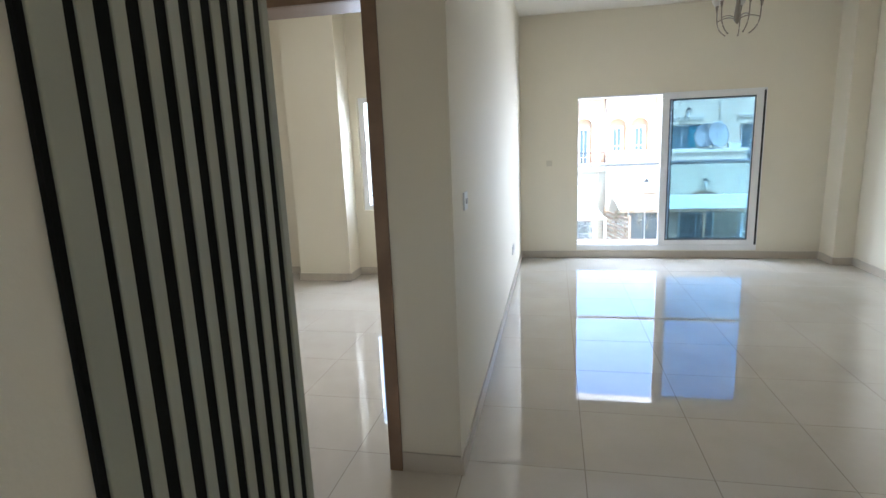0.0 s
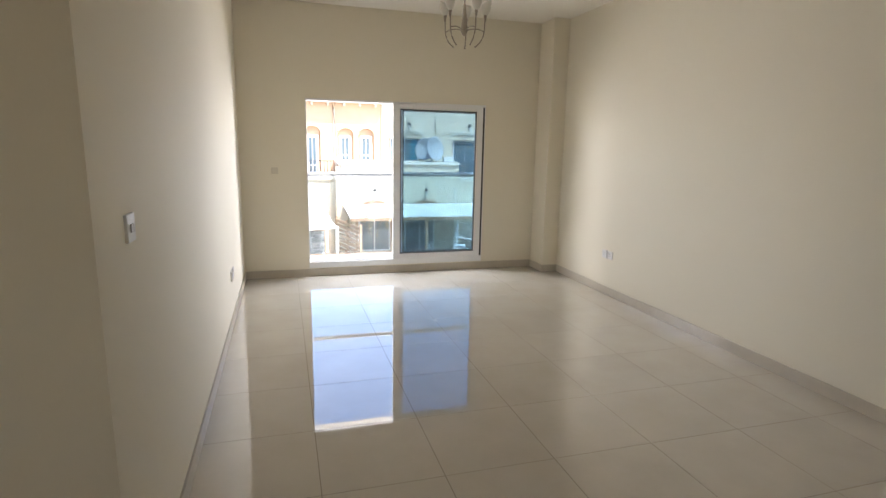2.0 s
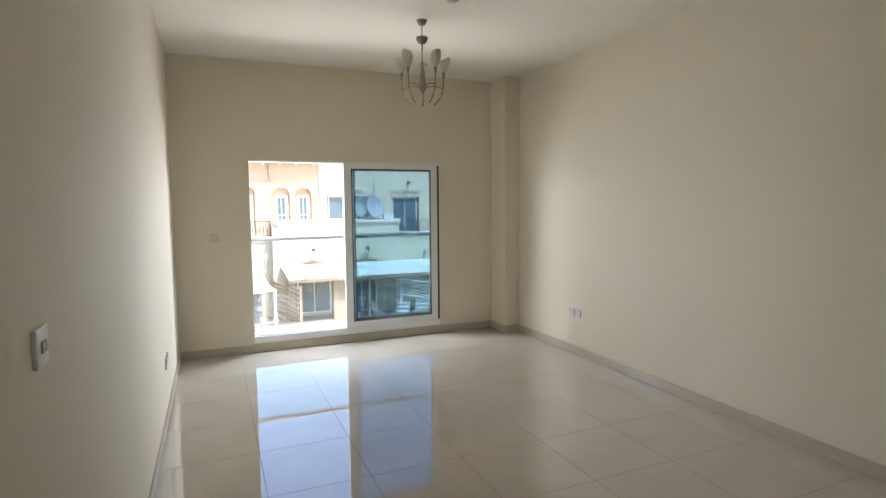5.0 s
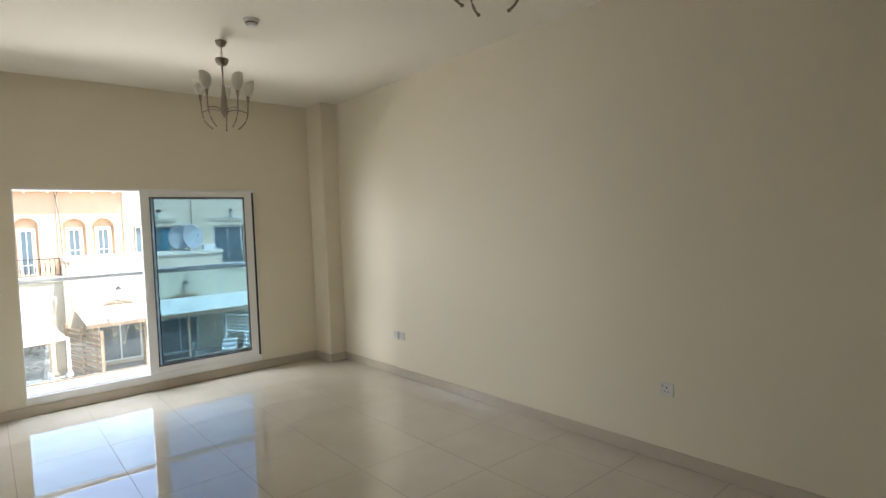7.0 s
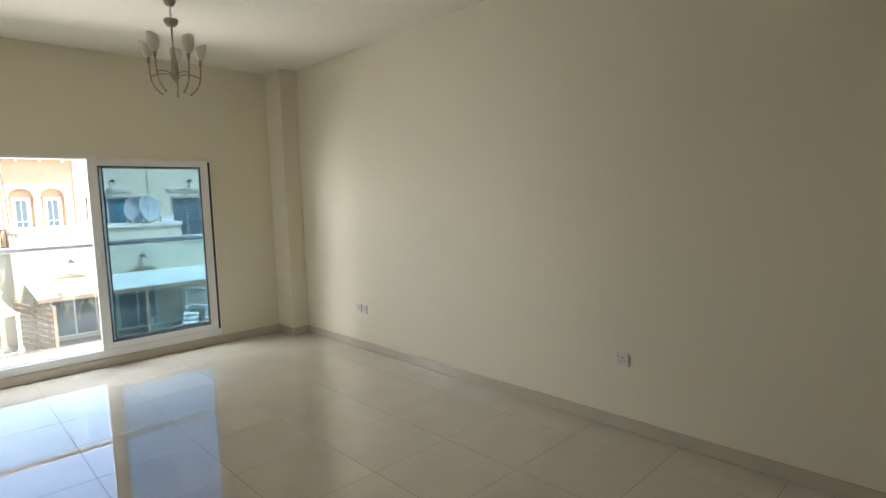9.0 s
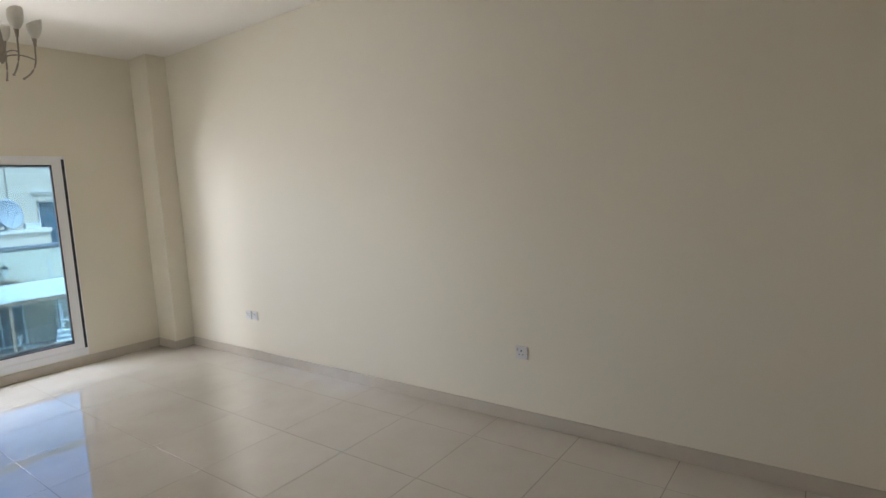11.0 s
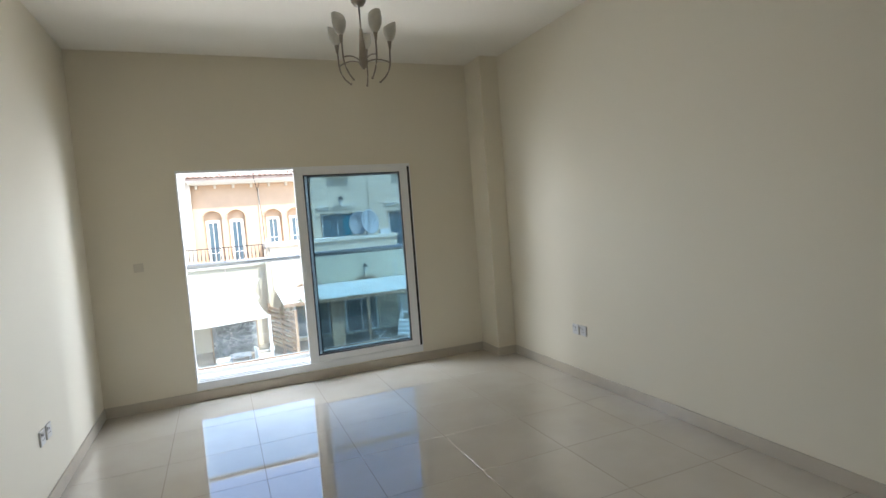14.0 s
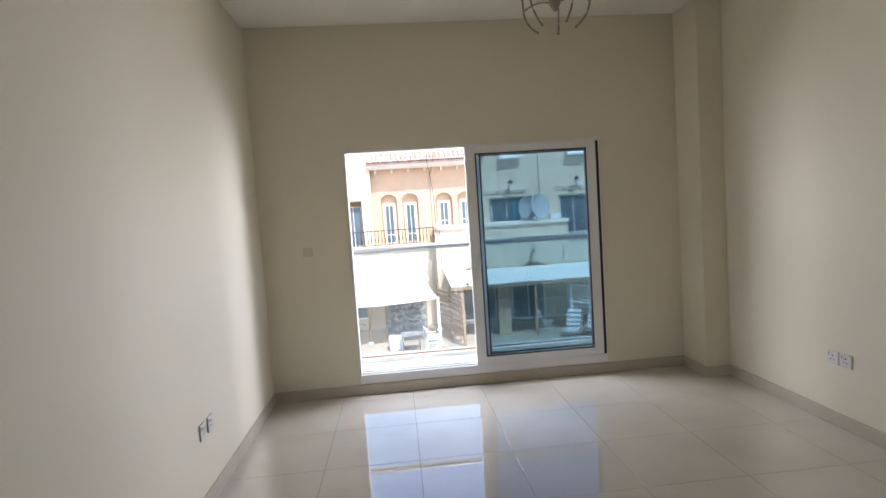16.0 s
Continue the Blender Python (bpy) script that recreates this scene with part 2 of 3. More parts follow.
structure("wall_bedroom_door", boxes((-0.33, 0, DOOR_Y, DOOR_Y + 0.2, 0, H), (-1.33, -0.33, DOOR_Y, DOOR_Y + 0.2, 2.225, H),
                                     (-4.0, -1.33, DOOR_Y, DOOR_Y + 0.2, 0, H)), M_wall, "cream painted wall with the bedroom doorway", "wall")
structure("wall_hall", boxes((-0.15, 0, BACK, -6.46, 0, H)), M_wall, "textured cream painted wall of the hall", "wall")
structure("wall_hall_south", boxes((-1.6, -0.15, -6.61, -6.46, 0, H)), M_wall, "cream painted side wall of the hall recess", "wall")
structure("wall_hall_west", boxes((-1.75, -1.6, -6.61, DOOR_Y, 0, H)), M_wall, "cream painted end wall of the hall recess", "wall")
# The opening is unseen, added to let light in from behind.
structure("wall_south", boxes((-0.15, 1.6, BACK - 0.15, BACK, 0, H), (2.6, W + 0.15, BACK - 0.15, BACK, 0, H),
                              (1.6, 2.6, BACK - 0.15, BACK, 0, 1.2), (1.6, 2.6, BACK - 0.15, BACK, 2.2, H)), M_wall, "cream painted end wall with an unseen opening added for light", "wall")
structure("pillar", boxes((3.63, W, -0.355, 0, 0, H), bev=0.004), M_wall, "cream painted corner pillar", "pillar")
# bedroom
structure("wall_bedroom_north", boxes((-4.0, -1.86, BED_Y, BED_Y + 0.2, 0, H), (-0.70, -0.15, BED_Y, BED_Y + 0.2, 0, H),
                                      (-1.86, -0.70, BED_Y, BED_Y + 0.2, 2.14, H), (-1.86, -0.70, BED_Y, BED_Y + 0.2, 0, 0.80)),
          M_wall, "cream painted bedroom wall with a window", "wall")
structure("wall_bedroom_west", boxes((-4.0, -3.85, DOOR_Y + 0.2, BED_Y, 0, H)), M_wall, "cream painted bedroom side wall", "wall")
structure("pillar_bedroom", boxes((-2.60, -1.95, -1.36, BED_Y, 0, H), bev=0.004), M_wall, "cream painted bedroom pillar", "pillar")
structure("ceiling", boxes((-4.2, W + 0.3, BACK - 0.2, 0.22, H, H + 0.25)), M_ceil, "flat white painted ceiling", "ceiling")


def skirting(name, *rows):
    structure(name, boxes(*rows, bev=0.003), M_base, "beige stone skirting along the wall foot", "baseboard")


T, BH = 0.012, 0.09
skirting("baseboard_north", (0, 3.63 - T, -T, 0.0, 0.0005, BH))
skirting("baseboard_pillar", (3.63 - T, 3.63, -0.355 - T, 0, 0.0005, BH), (3.63, W - T, -0.355 - T, -0.355, 0.0005, BH))
skirting("baseboard_east", (W - T, W, BACK, -0.355, 0.0005, BH))
skirting("baseboard_west", (0, T, DOOR_Y - T, -T, 0.0005, BH))
skirting("baseboard_door_wall", (-0.294, 0, DOOR_Y - T, DOOR_Y, 0.0005, 0.10))
skirting("baseboard_bedroom", (-3.85, -2.60 - T, BED_Y - T, BED_Y, 0.0005, BH), (-1.95 + T, -0.15, BED_Y - T, BED_Y, 0.0005, BH),
         (-2.60 - T, -1.95 + T, -1.36 - T, -1.36, 0.0005, BH), (-2.60 - T, -2.60, -1.36, BED_Y, 0.0005, BH),
         (-1.95, -1.95 + T, -1.36, BED_Y, 0.0005, BH), (-3.85, -3.85 + T, DOOR_Y + 0.2, BED_Y - T, 0.0005, BH))
skirting("baseboard_hall", (0, T, BACK, -6.46, 0.0005, BH))

# bedroom door frame
door_frame = empty("door_frame", (-0.33, DOOR_Y, 0), "brown timber door frame round the open bedroom doorway", "door frame", kind="structure")
part("jamb", boxes((-0.030, 0.035, -0.016, 0.0, 0, 2.285), (-0.030, 0.0, 0.0, 0.2, 0, 2.225), bev=0.003), M_wood, door_frame)
part("jamb", boxes((-1.05, -0.945, -0.016, 0.0, 0, 2.285), (-1.0, -0.965, 0.0, 0.2, 0, 2.225), bev=0.003), M_wood, door_frame)
part("head", boxes((-0.945, -0.030, -0.016, 0.0, 2.19, 2.285), (-0.965, -0.030, 0.0, 0.2, 2.19, 2.225), bev=0.003), M_wood, door_frame)

# slatted panel on the hall wall
slat_panel = empty("slatted_wall_panel", (0, -6.68, 0.1), "tall grey vertical-slat panel with black gaps on the hall wall", "wall panel")
part("backing", boxes((0.001, 0.008, -0.205, 0.188, 0, 2.5)), M_black, slat_panel)
part("frame", boxes((0.008, 0.013, -0.197, -0.161, 0, 2.5), bev=0.0015), M_slat, slat_panel)
part("frame", boxes((0.001, 0.013, 0.188, 0.206, 0, 2.5), bev=0.0015), M_slat, slat_panel)
slat_mesh = finish("slat", boxes((0.008, 0.012, -0.0098, 0.0098, 0, 2.5), bev=0.0012), M_slat)
for i in range(8):
    s = new("slat", slat_mesh)
    s.parent = slat_panel
    s.location = (0, -0.1360 + i * 0.0418, 0)

# ---- balcony door ----
door = empty("window_1", (0, 0, 0), "white aluminium sliding balcony door, its leaf slid half open", "sliding door", kind="structure")
part("window_frame", boxes((DX0, DX0 + 0.012, 0.0, 0.13, DZ0 + 0.07, DZ1), (DX1 - 0.012, DX1, -0.012, 0.13, DZ0 + 0.07, DZ1),
                           (DX0, DX1, 0.0, 0.13, DZ1 - 0.022, DZ1), (DX0, DX1, -0.006, 0.16, DZ0, DZ0 + 0.07), bev=0.002), M_white, door)
part("track", boxes((DX0 + 0.02, DX1 - 0.02, 0.02, 0.028, DZ0 + 0.07, DZ0 + 0.082), (DX0 + 0.02, DX1 - 0.02, 0.085, 0.093, DZ0 + 0.07, DZ0 + 0.082)), M_white, door)


def leaf(x0, x1, z0, z1, y, st, label):
    t = 0.02
    a = part("leaf", boxes((x0, x0 + st, y - t, y + t, z0, z1), (x1 - st, x1, y - t, y + t, z0, z1),
                           (x0 + st, x1 - st, y - t, y + t, z1 - 0.065, z1), (x0 + st, x1 - st, y - t, y + t, z0, z0 + 0.065), bev=0.003), M_white, door, label)
    g = 0.012
    part("gasket", boxes((x0 + st, x0 + st + g, y - t - 0.001, y + 0.006, z0 + 0.065, z1 - 0.065), (x1 - st - g, x1 - st, y - t - 0.001, y + 0.006, z0 + 0.065, z1 - 0.065),
                         (x0 + st + g, x1 - st - g, y - t - 0.001, y + 0.006, z1 - 0.065 - g, z1 - 0.065),
                         (x0 + st + g, x1 - st - g, y - t - 0.001, y + 0.006, z0 + 0.065, z0 + 0.065 + g)), M_dark, a)
    p = part("pane", boxes((x0 + st, x1 - st, y - 0.001, y + 0.001, z0 + 0.065, z1 - 0.065)), M_pane, a, "teal tinted glass")
    p.visible_shadow = False
    return a


inner = leaf(1.745, 2.885, 0.175, 2.062, 0.0, 0.085, "sliding leaf with teal tinted glass")
outer = leaf(1.80, 2.90, 0.180, 2.055, 0.062, 0.075, "fixed leaf behind the sliding one")
part("lock_handle", boxes((1.775, 1.80, -0.032, -0.02, 1.02, 1.16), (1.781, 1.794, -0.045, -0.032, 1.06, 1.10), bev=0.004), M_white, inner, "small white latch")
# A raised black strip stands in for the frame's dark inner slot.
part("dark_slot_strip", boxes((2.886, 2.910, -0.014, 0.006, 0.175, 2.05)), M_dark, door, "black strip drawn for the dark slot at the frame's edge")

# bedroom window
bw = empty("window_2", (-1.28, BED_Y + 0.08, 0.8), "white framed bedroom window with rails outside", "window", kind="structure")
part("window_frame", boxes((-0.58, -0.51, -0.03, 0.03, 0, 1.34), (0.51, 0.58, -0.03, 0.03, 0, 1.34), (-0.51, 0.51, -0.03, 0.03, 0, 0.06),
                           (-0.51, 0.51, -0.03, 0.03, 1.28, 1.34), (-0.03, 0.03, -0.03, 0.03, 0.06, 1.28), bev=0.003), M_white, bw)
for xa, xb in ((-0.51, -0.03), (0.03, 0.51)):
    p = part("pane", boxes((xa, xb, -0.002, 0.002, 0.06, 1.28)), M_clear, bw)
    p.visible_shadow = False
for z in (0.17, 0.34):
    part("rail", tube(bmesh.new(), [(-0.58, 0.09, z), (0.58, 0.09, z)], 0.014), M_steel, bw)

# ---- balcony ----
structure("balcony_floor", boxes((-0.6, 4.4, 0.22, 1.28, -0.2, 0.012)), M_conc, "pale tiled balcony floor slab", "balcony")
structure("balcony_kerb", boxes((-0.6, 4.4, 0.94, 1.08, 0.012, 0.055), bev=0.004), M_conc, "low pale kerb under the glass balustrade", "kerb")
rail = empty("balcony_railing", (0, 1.0, 0.055), "frameless glass balustrade with a round steel handrail", "railing")
part("handrail", tube(bmesh.new(), [(-0.6, 0, 1.115), (4.4, 0, 1.115)], 0.030, 14), M_steel, rail, smooth=True)
part("channel", boxes((-0.6, 4.4, -0.016, 0.016, 0.0, 0.012)), M_timber, rail, "brown sealant bead at the glass foot")
for i in range(6):
    xa = -0.62 + i * 0.845
    p = part("glass_panel", boxes((xa, xa + 0.833, -0.005, 0.005, 0.004, 1.09), bev=0.001), M_balus, rail)
    p.visible_shadow = False


# ---- small fittings ----
def plate(name, w, h, m4, label, category, rockers=0, sockets=0):
    """A wall plate; local x along the wall, y out of it, z up."""
    e = empty(name, m4, label, category)
    part("plate", boxes((-w / 2, w / 2, 0, 0.011, -h / 2, h / 2), bev=0.003), M_plastic if rockers or sockets else M_plate, e)
    for k in range(rockers):
        x = (k - (rockers - 1) / 2) * 0.022
        part("rocker", boxes((x - 0.009, x + 0.009, 0.011, 0.016, -0.013, 0.013), bev=0.002), M_rocker, e)
    if sockets:
        part("pin_slots", boxes((-0.004, 0.004, 0.0105, 0.0118, 0.008, 0.02), (-0.017, -0.008, 0.0105, 0.0118, -0.014, -0.009), (0.008, 0.017, 0.0105, 0.0118, -0.014, -0.009)), M_hole, e)
        part("rocker", boxes((0.022, 0.032, 0.011, 0.015, 0.012, 0.03), bev=0.002), M_rocker, e)
    return e


WEST = lambda y, z: pose(0, y, z, 0, 0, -90)
EAST = lambda y, z: pose(W, y, z, 0, 0, 90)
NORTH = lambda x, z: pose(x, 0, z, 0, 0, 180)
plate("light_switch", 0.088, 0.088, WEST(-4.645, 1.30), "white two-gang light switch on the cream wall", "switch", rockers=2)
plate("wall_socket", 0.086, 0.086, WEST(-1.63, 0.43), "white single socket low on the cream wall", "socket", sockets=1)
plate("wall_socket", 0.086, 0.086, WEST(-1.51, 0.43), "white single socket low on the cream wall", "socket", sockets=1)
plate("wall_socket", 0.086, 0.086, EAST(-4.45, 0.485), "white single socket low on the long wall", "socket", sockets=1)
plate("wall_socket", 0.086, 0.086, EAST(-1.435, 0.44), "white single socket beside a twin", "socket", sockets=1)
plate("wall_socket", 0.086, 0.086, EAST(-1.535, 0.44), "white single socket beside a twin", "socket", sockets=1)
plate("blank_plate", 0.075, 0.075, NORTH(0.375, 1.26), "cream blank plate on the wall beside the balcony door", "wall plate")

det = empty("smoke_detector", (2.04, -2.373, H), "small white smoke detector on the ceiling", "smoke detector")
part("base", lathe(bmesh.new(), [(0.0, 0.0), (0.055, 0.0), (0.055, -0.014), (0.047, -0.018), (0.0, -0.018)], 24), M_plastic, det)
part("sensor_head", lathe(bmesh.new(), [(0.0, -0.018), (0.04, -0.018), (0.042, -0.034), (0.03, -0.046), (0.0, -0.048)], 24), M_plastic, det)
part("vent_ring", lathe(bmesh.new(), [(0.0412, -0.024), (0.0425, -0.024), (0.0425, -0.03), (0.0412, -0.03)], 24), M_hole, det)


def arc(p0, p1, p2, n=10):
    """A smooth bow from p0 by p1 to p2."""
    p0, p1, p2 = Vector(p0), Vector(p1), Vector(p2)
    return [p0 * (1 - t) ** 2 + p1 * 2 * t * (1 - t) + p2 * t * t for t in (i / n for i in range(n + 1))]


def chandelier(at, turn):
    e = empty("chandelier", pose(*at, 0, 0, turn), "five-armed nickel chandelier with frosted tulip glass shades", "chandelier", "chandeliers")
    part("canopy", lathe(bmesh.new(), [(0, 0), (0.046, 0), (0.044, -0.010), (0.032, -0.034), (0.014, -0.044), (0, -0.044)], 24), M_nickel, e, smooth=True)
    links = bmesh.new()
    for k in range(4):
        z = -0.052 - k * 0.022
        pts = [(0.007 * math.cos(a) * (k % 2), 0.007 * math.cos(a) * (1 - k % 2), z + 0.014 * math.sin(a)) for a in (i * math.pi / 5 for i in range(11))]
        tube(links, pts, 0.0022, 6)
    part("chain", links, M_nickel, e)
    part("cup", lathe(bmesh.new(), [(0, -0.134), (0.050, -0.135), (0.053, -0.140), (0.049, -0.162), (0.032, -0.184), (0.008, -0.192), (0, -0.192)], 24), M_nickel, e, smooth=True)
    part("stem", lathe(bmesh.new(), [(0, -0.19), (0.006, -0.19), (0.006, -0.33), (0.011, -0.335), (0.03, -0.52), (0.032, -0.545), (0.03, -0.555), (0.018, -0.575), (0.006, -0.59), (0, -0.592)], 20), M_nickel, e, smooth=True)
    for k in range(5):
        turn_k = pose(0, 0, 0, 0, 0, 72 * k)
        bm = bmesh.new()
        tube(bm, arc((0.02, 0, -0.545), (0.10, 0, -0.505), (0.188, 0, -0.545), 8), 0.0045)
        tube(bm, arc((0.108, 0, -0.672), (0.185, 0, -0.62), (0.19, 0, -0.53), 8) + arc((0.19, 0, -0.525), (0.192, 0, -0.47), (0.195, 0, -0.415), 5)[1:], 0.0055)
        lathe(bm, [(0, 0), (0.008, 0.003), (0.008, 0.012), (0, 0.016)], 8, Matrix.Translation((0.108, 0, -0.68)))
        a = part("arm", bm, M_nickel, e, smooth=True, at=turn_k)
        part("holder", lathe(bmesh.new(), [(0, -0.462), (0.008, -0.457), (0.012, -0.427), (0.018, -0.397), (0.0, -0.392)], 14, Matrix.Translation((0.195, 0, 0))), M_nickel, a, smooth=True)
        sh = bmesh.new()
        tilt = Matrix.Translation((0.195, 0, -0.412)) @ pose(0, 0, 0, 0, 5, 0)
        n = 20
        prof = [(0.013, 0.0), (0.030, 0.020), (0.042, 0.050), (0.046, 0.08), (0.043, 0.114)]
        prof = prof + [(r - 0.003, z) for r, z in reversed(prof)]
        rings = [[sh.verts.new(tilt @ Vector((r * math.cos(6.2832 * i / n), r * math.sin(6.2832 * i / n), z + (0.022 * math.cos(6.2832 * i / n) if z > 0.10 else 0)))) for i in range(n)] for r, z in prof]
        for u, v in zip(rings, rings[1:]):
            for i in range(n):
                sh.faces.new((u[i], u[(i + 1) % n], v[(i + 1) % n], v[i]))
        part("shade", sh, M_frost, a, "frosted white tulip glass", smooth=True)
    return e


CHAND = chandelier((2.015, -1.813, H), -77)
CHAND.scale = (0.95, 0.95, 1.0)
copy_thing(CHAND, pose(2.0, -4.72, H, 0, 0, -75))
copy_thing(CHAND, pose(-1.87, -3.52, H, 0, 0, -60))

# ---- outside: ground and the villas across the lane ----
GZ = -3.5
structure("ground", boxes((-400, 400, -300, 600, GZ - 0.5, GZ)), M_ground, "sandy paved ground between the buildings", "ground")
# Rear wall repeats the unseen opening added in wall_south.
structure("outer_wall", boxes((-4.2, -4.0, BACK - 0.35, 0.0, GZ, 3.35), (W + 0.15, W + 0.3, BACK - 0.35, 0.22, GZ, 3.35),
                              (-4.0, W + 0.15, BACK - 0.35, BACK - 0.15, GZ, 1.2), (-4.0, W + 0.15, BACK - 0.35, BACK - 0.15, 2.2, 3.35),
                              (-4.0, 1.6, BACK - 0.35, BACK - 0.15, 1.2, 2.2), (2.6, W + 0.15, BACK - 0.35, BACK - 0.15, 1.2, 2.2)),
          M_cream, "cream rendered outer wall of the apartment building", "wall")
# Unseen slab, added only to block direct sun through the rear opening.
structure("rear_sun_blocker", boxes((-4.0, W + 0.15, BACK - 3.2, BACK - 0.35, 2.75, 2.95)), M_cream, "cream rendered slab added unseen to keep sun out of the rear opening", "slab")
structure("lower_storey", boxes((-4.0, W + 0.15, -0.3, 0.22, GZ, -0.2)), M_cream, "cream rendered wall below the balcony", "wall")

FY = 20.0
villa = empty("villa", (0, FY, GZ), "peach and cream rendered villa with arched windows across the lane", "house")


def wall_skin(x0, x1, z0, z1, holes, y0, y1):
    """A wall skin with openings (left, right, sill, spring, rise); rise 0 is square."""
    bm = bmesh.new()
    x = x0
    for a, b, zs, zp, rise in sorted(holes):
        box(bm, x, a, y0, y1, z0, z1)
        if zs > z0:
            box(bm, a, b, y0, y1, z0, zs)
        n = 10 if rise else 1
        for i in range(n):
            u, v = a + (b - a) * i / n, a + (b - a) * (i + 1) / n
            zu = zp + rise * math.sqrt(max(0, 1 - (2 * i / n - 1) ** 2))
            zv = zp + rise * math.sqrt(max(0, 1 - (2 * (i + 1) / n - 1) ** 2))
            f = [bm.verts.new(p) for p in ((u, y0, zu), (v, y0, zv), (v, y0, z1), (u, y0, z1))]
            k = [bm.verts.new(p) for p in ((u, y1, zu), (v, y1, zv), (v, y1, z1), (u, y1, z1))]
            bm.faces.new(f)
            bm.faces.new(k)
            bm.faces.new((f[0], f[1], k[1], k[0]))
            bm.faces.new((f[2], f[3], k[3], k[2]))
        x = b
    box(bm, x, x1, y0, y1, z0, z1)
    bmesh.ops.translate(bm, verts=bm.verts, vec=(0, 0, -GZ))
    return bm


L_ARCH = [(0.50, 1.24, 0.16, 2.08, 0.32), (1.46, 2.20, 0.16, 2.08, 0.32)]
R_ARCH = [(2.98, 3.76, 0.80, 2.02, 0.32), (3.98, 4.76, 0.80, 2.02, 0.32)]
part("wall", wall_skin(0.12, 5.10, GZ, 3.75, L_ARCH + R_ARCH, -0.02, 0.16), M_peach, villa, "peach rendered wall")
part("back_wall", boxes((-6, 16, 0.16, 0.4, 0, 8.2)), M_peach, villa)
part("wall", wall_skin(-6.0, 0.12, GZ, 5.2, [(-1.15, -0.33, 0.16, 2.15, 0)], -0.45, -0.1), M_cream, villa, "cream rendered wall")
R_WIN = [(5.45, 7.05, 0.80, 1.95, 0), (8.70, 10.15, 0.10, 1.90, 0), (12.0, 13.5, 0.8, 1.95, 0)]
part("wall", wall_skin(5.10, 16.0, GZ, 4.8, R_WIN, -0.14, 0.14), M_cream, villa, "cream rendered wall")
part("pilaster", boxes((7.80, 8.0, -0.20, -0.14, 0, 8.2)), M_cream, villa)


def window(x0, x1, z0, z1, y, bars=1, cross=False, m=None):
    f = 0.035
    a, b = z0 - GZ, z1 - GZ
    w = part("window", boxes((x0, x0 + f, y - 0.03, y + 0.02, a, b), (x1 - f, x1, y - 0.03, y + 0.02, a, b), (x0 + f, x1 - f, y - 0.03, y + 0.02, b - f, b),
                             (x0 + f, x1 - f, y - 0.03, y + 0.02, a, a + f)), m or M_cream, villa)
    part("pane", boxes((x0 + f, x1 - f, y, y + 0.008, a + f, b - f)), M_winglass, w, "dark glass with the sky's reflection put into its colour")
    for k in range(bars):
        x = x0 + (x1 - x0) * (k + 1) / (bars + 1)
        part("mullion", boxes((x - 0.012, x + 0.012, y - 0.02, y - 0.002, a + f, b - f)), M_white, w)
    if cross:
        part("mullion", boxes((x0 + f, x1 - f, y - 0.02, y - 0.003, a + (b - a) * 0.22, a + (b - a) * 0.22 + 0.025)), M_white, w)
    return w


for a, b, zs, zp, r in L_ARCH + R_ARCH:
    c = (a + b) / 2
    part("surround", boxes((c - 0.29, c - 0.20, 0.09, 0.15, zs - GZ, 1.92 - GZ), (c + 0.20, c + 0.29, 0.09, 0.15, zs - GZ, 1.92 - GZ), (c - 0.29, c + 0.29, 0.09, 0.15, 1.92 - GZ, 2.0 - GZ)), M_trim, villa)
    window(c - 0.20, c + 0.20, zs + 0.03, 1.92, 0.12, 1, True)
    arch = bmesh.new()
    tube(arch, [(c + 0.40 * math.cos(t), -0.03, zp - GZ + 0.35 * math.sin(t)) for t in (math.pi * i / 12 for i in range(13))], 0.035, 6)
    part("arch_moulding", arch, M_peach, villa)
window(-1.10, -0.38, 0.16, 1.95, -0.2, 1)
part("surround", boxes((-1.27, -1.15, -0.52, -0.45, 0.16 - GZ, 2.4 - GZ), (-0.33, -0.21, -0.52, -0.45, 0.16 - GZ, 2.4 - GZ), (-1.15, -0.33, -0.52, -0.45, 2.22 - GZ, 2.4 - GZ)), M_cream, villa)
for i, (a, b, zs, zp, r) in enumerate(R_WIN):
    window(a + 0.08, b - 0.08, zs + 0.02, zp - 0.02, 0.02, 1, m=M_white)
    part("lintel", boxes((a - 0.10, b + 0.10, -0.20, -0.14, 2.16 - GZ, 2.26 - GZ), (a - 0.14, b + 0.14, -0.24, -0.14, 2.26 - GZ, 2.36 - GZ)), M_trim, villa)
part("curtain", boxes(*[(6.55 + k * 0.055, 6.60 + k * 0.055, -0.005 + 0.006 * (k % 2), 0.004 + 0.006 * (k % 2), 0.9 - GZ, 1.85 - GZ) for k in range(6)]), M_blue, villa, "blue curtain")
for x in (6.46, 9.62, 12.8):
    part("sill_box", boxes((x - 0.52, x + 0.52, -0.42, -0.14, 3.68 - GZ, 3.80 - GZ), (x - 0.46, x + 0.46, -0.36, -0.14, 3.80 - GZ, 4.5 - GZ), bev=0.01), M_white, villa)

# ledge over the ground floor
part("ledge", boxes((2.80, 8.66, -1.60, 0.0, 0.70 - GZ, 0.85 - GZ), bev=0.01), M_trim, villa, "pale flat coping")
part("lower_wall", boxes((2.80, 16.0, -1.50, -0.14, 0, -0.05 - GZ), (2.86, 8.62, -1.50, 0.0, -0.05 - GZ, 0.70 - GZ)), M_cream, villa, "cream rendered wall")
part("lower_wall", boxes((-6.0, 2.80, -0.9, -0.45, 0, -0.05 - GZ)), M_cream, villa)
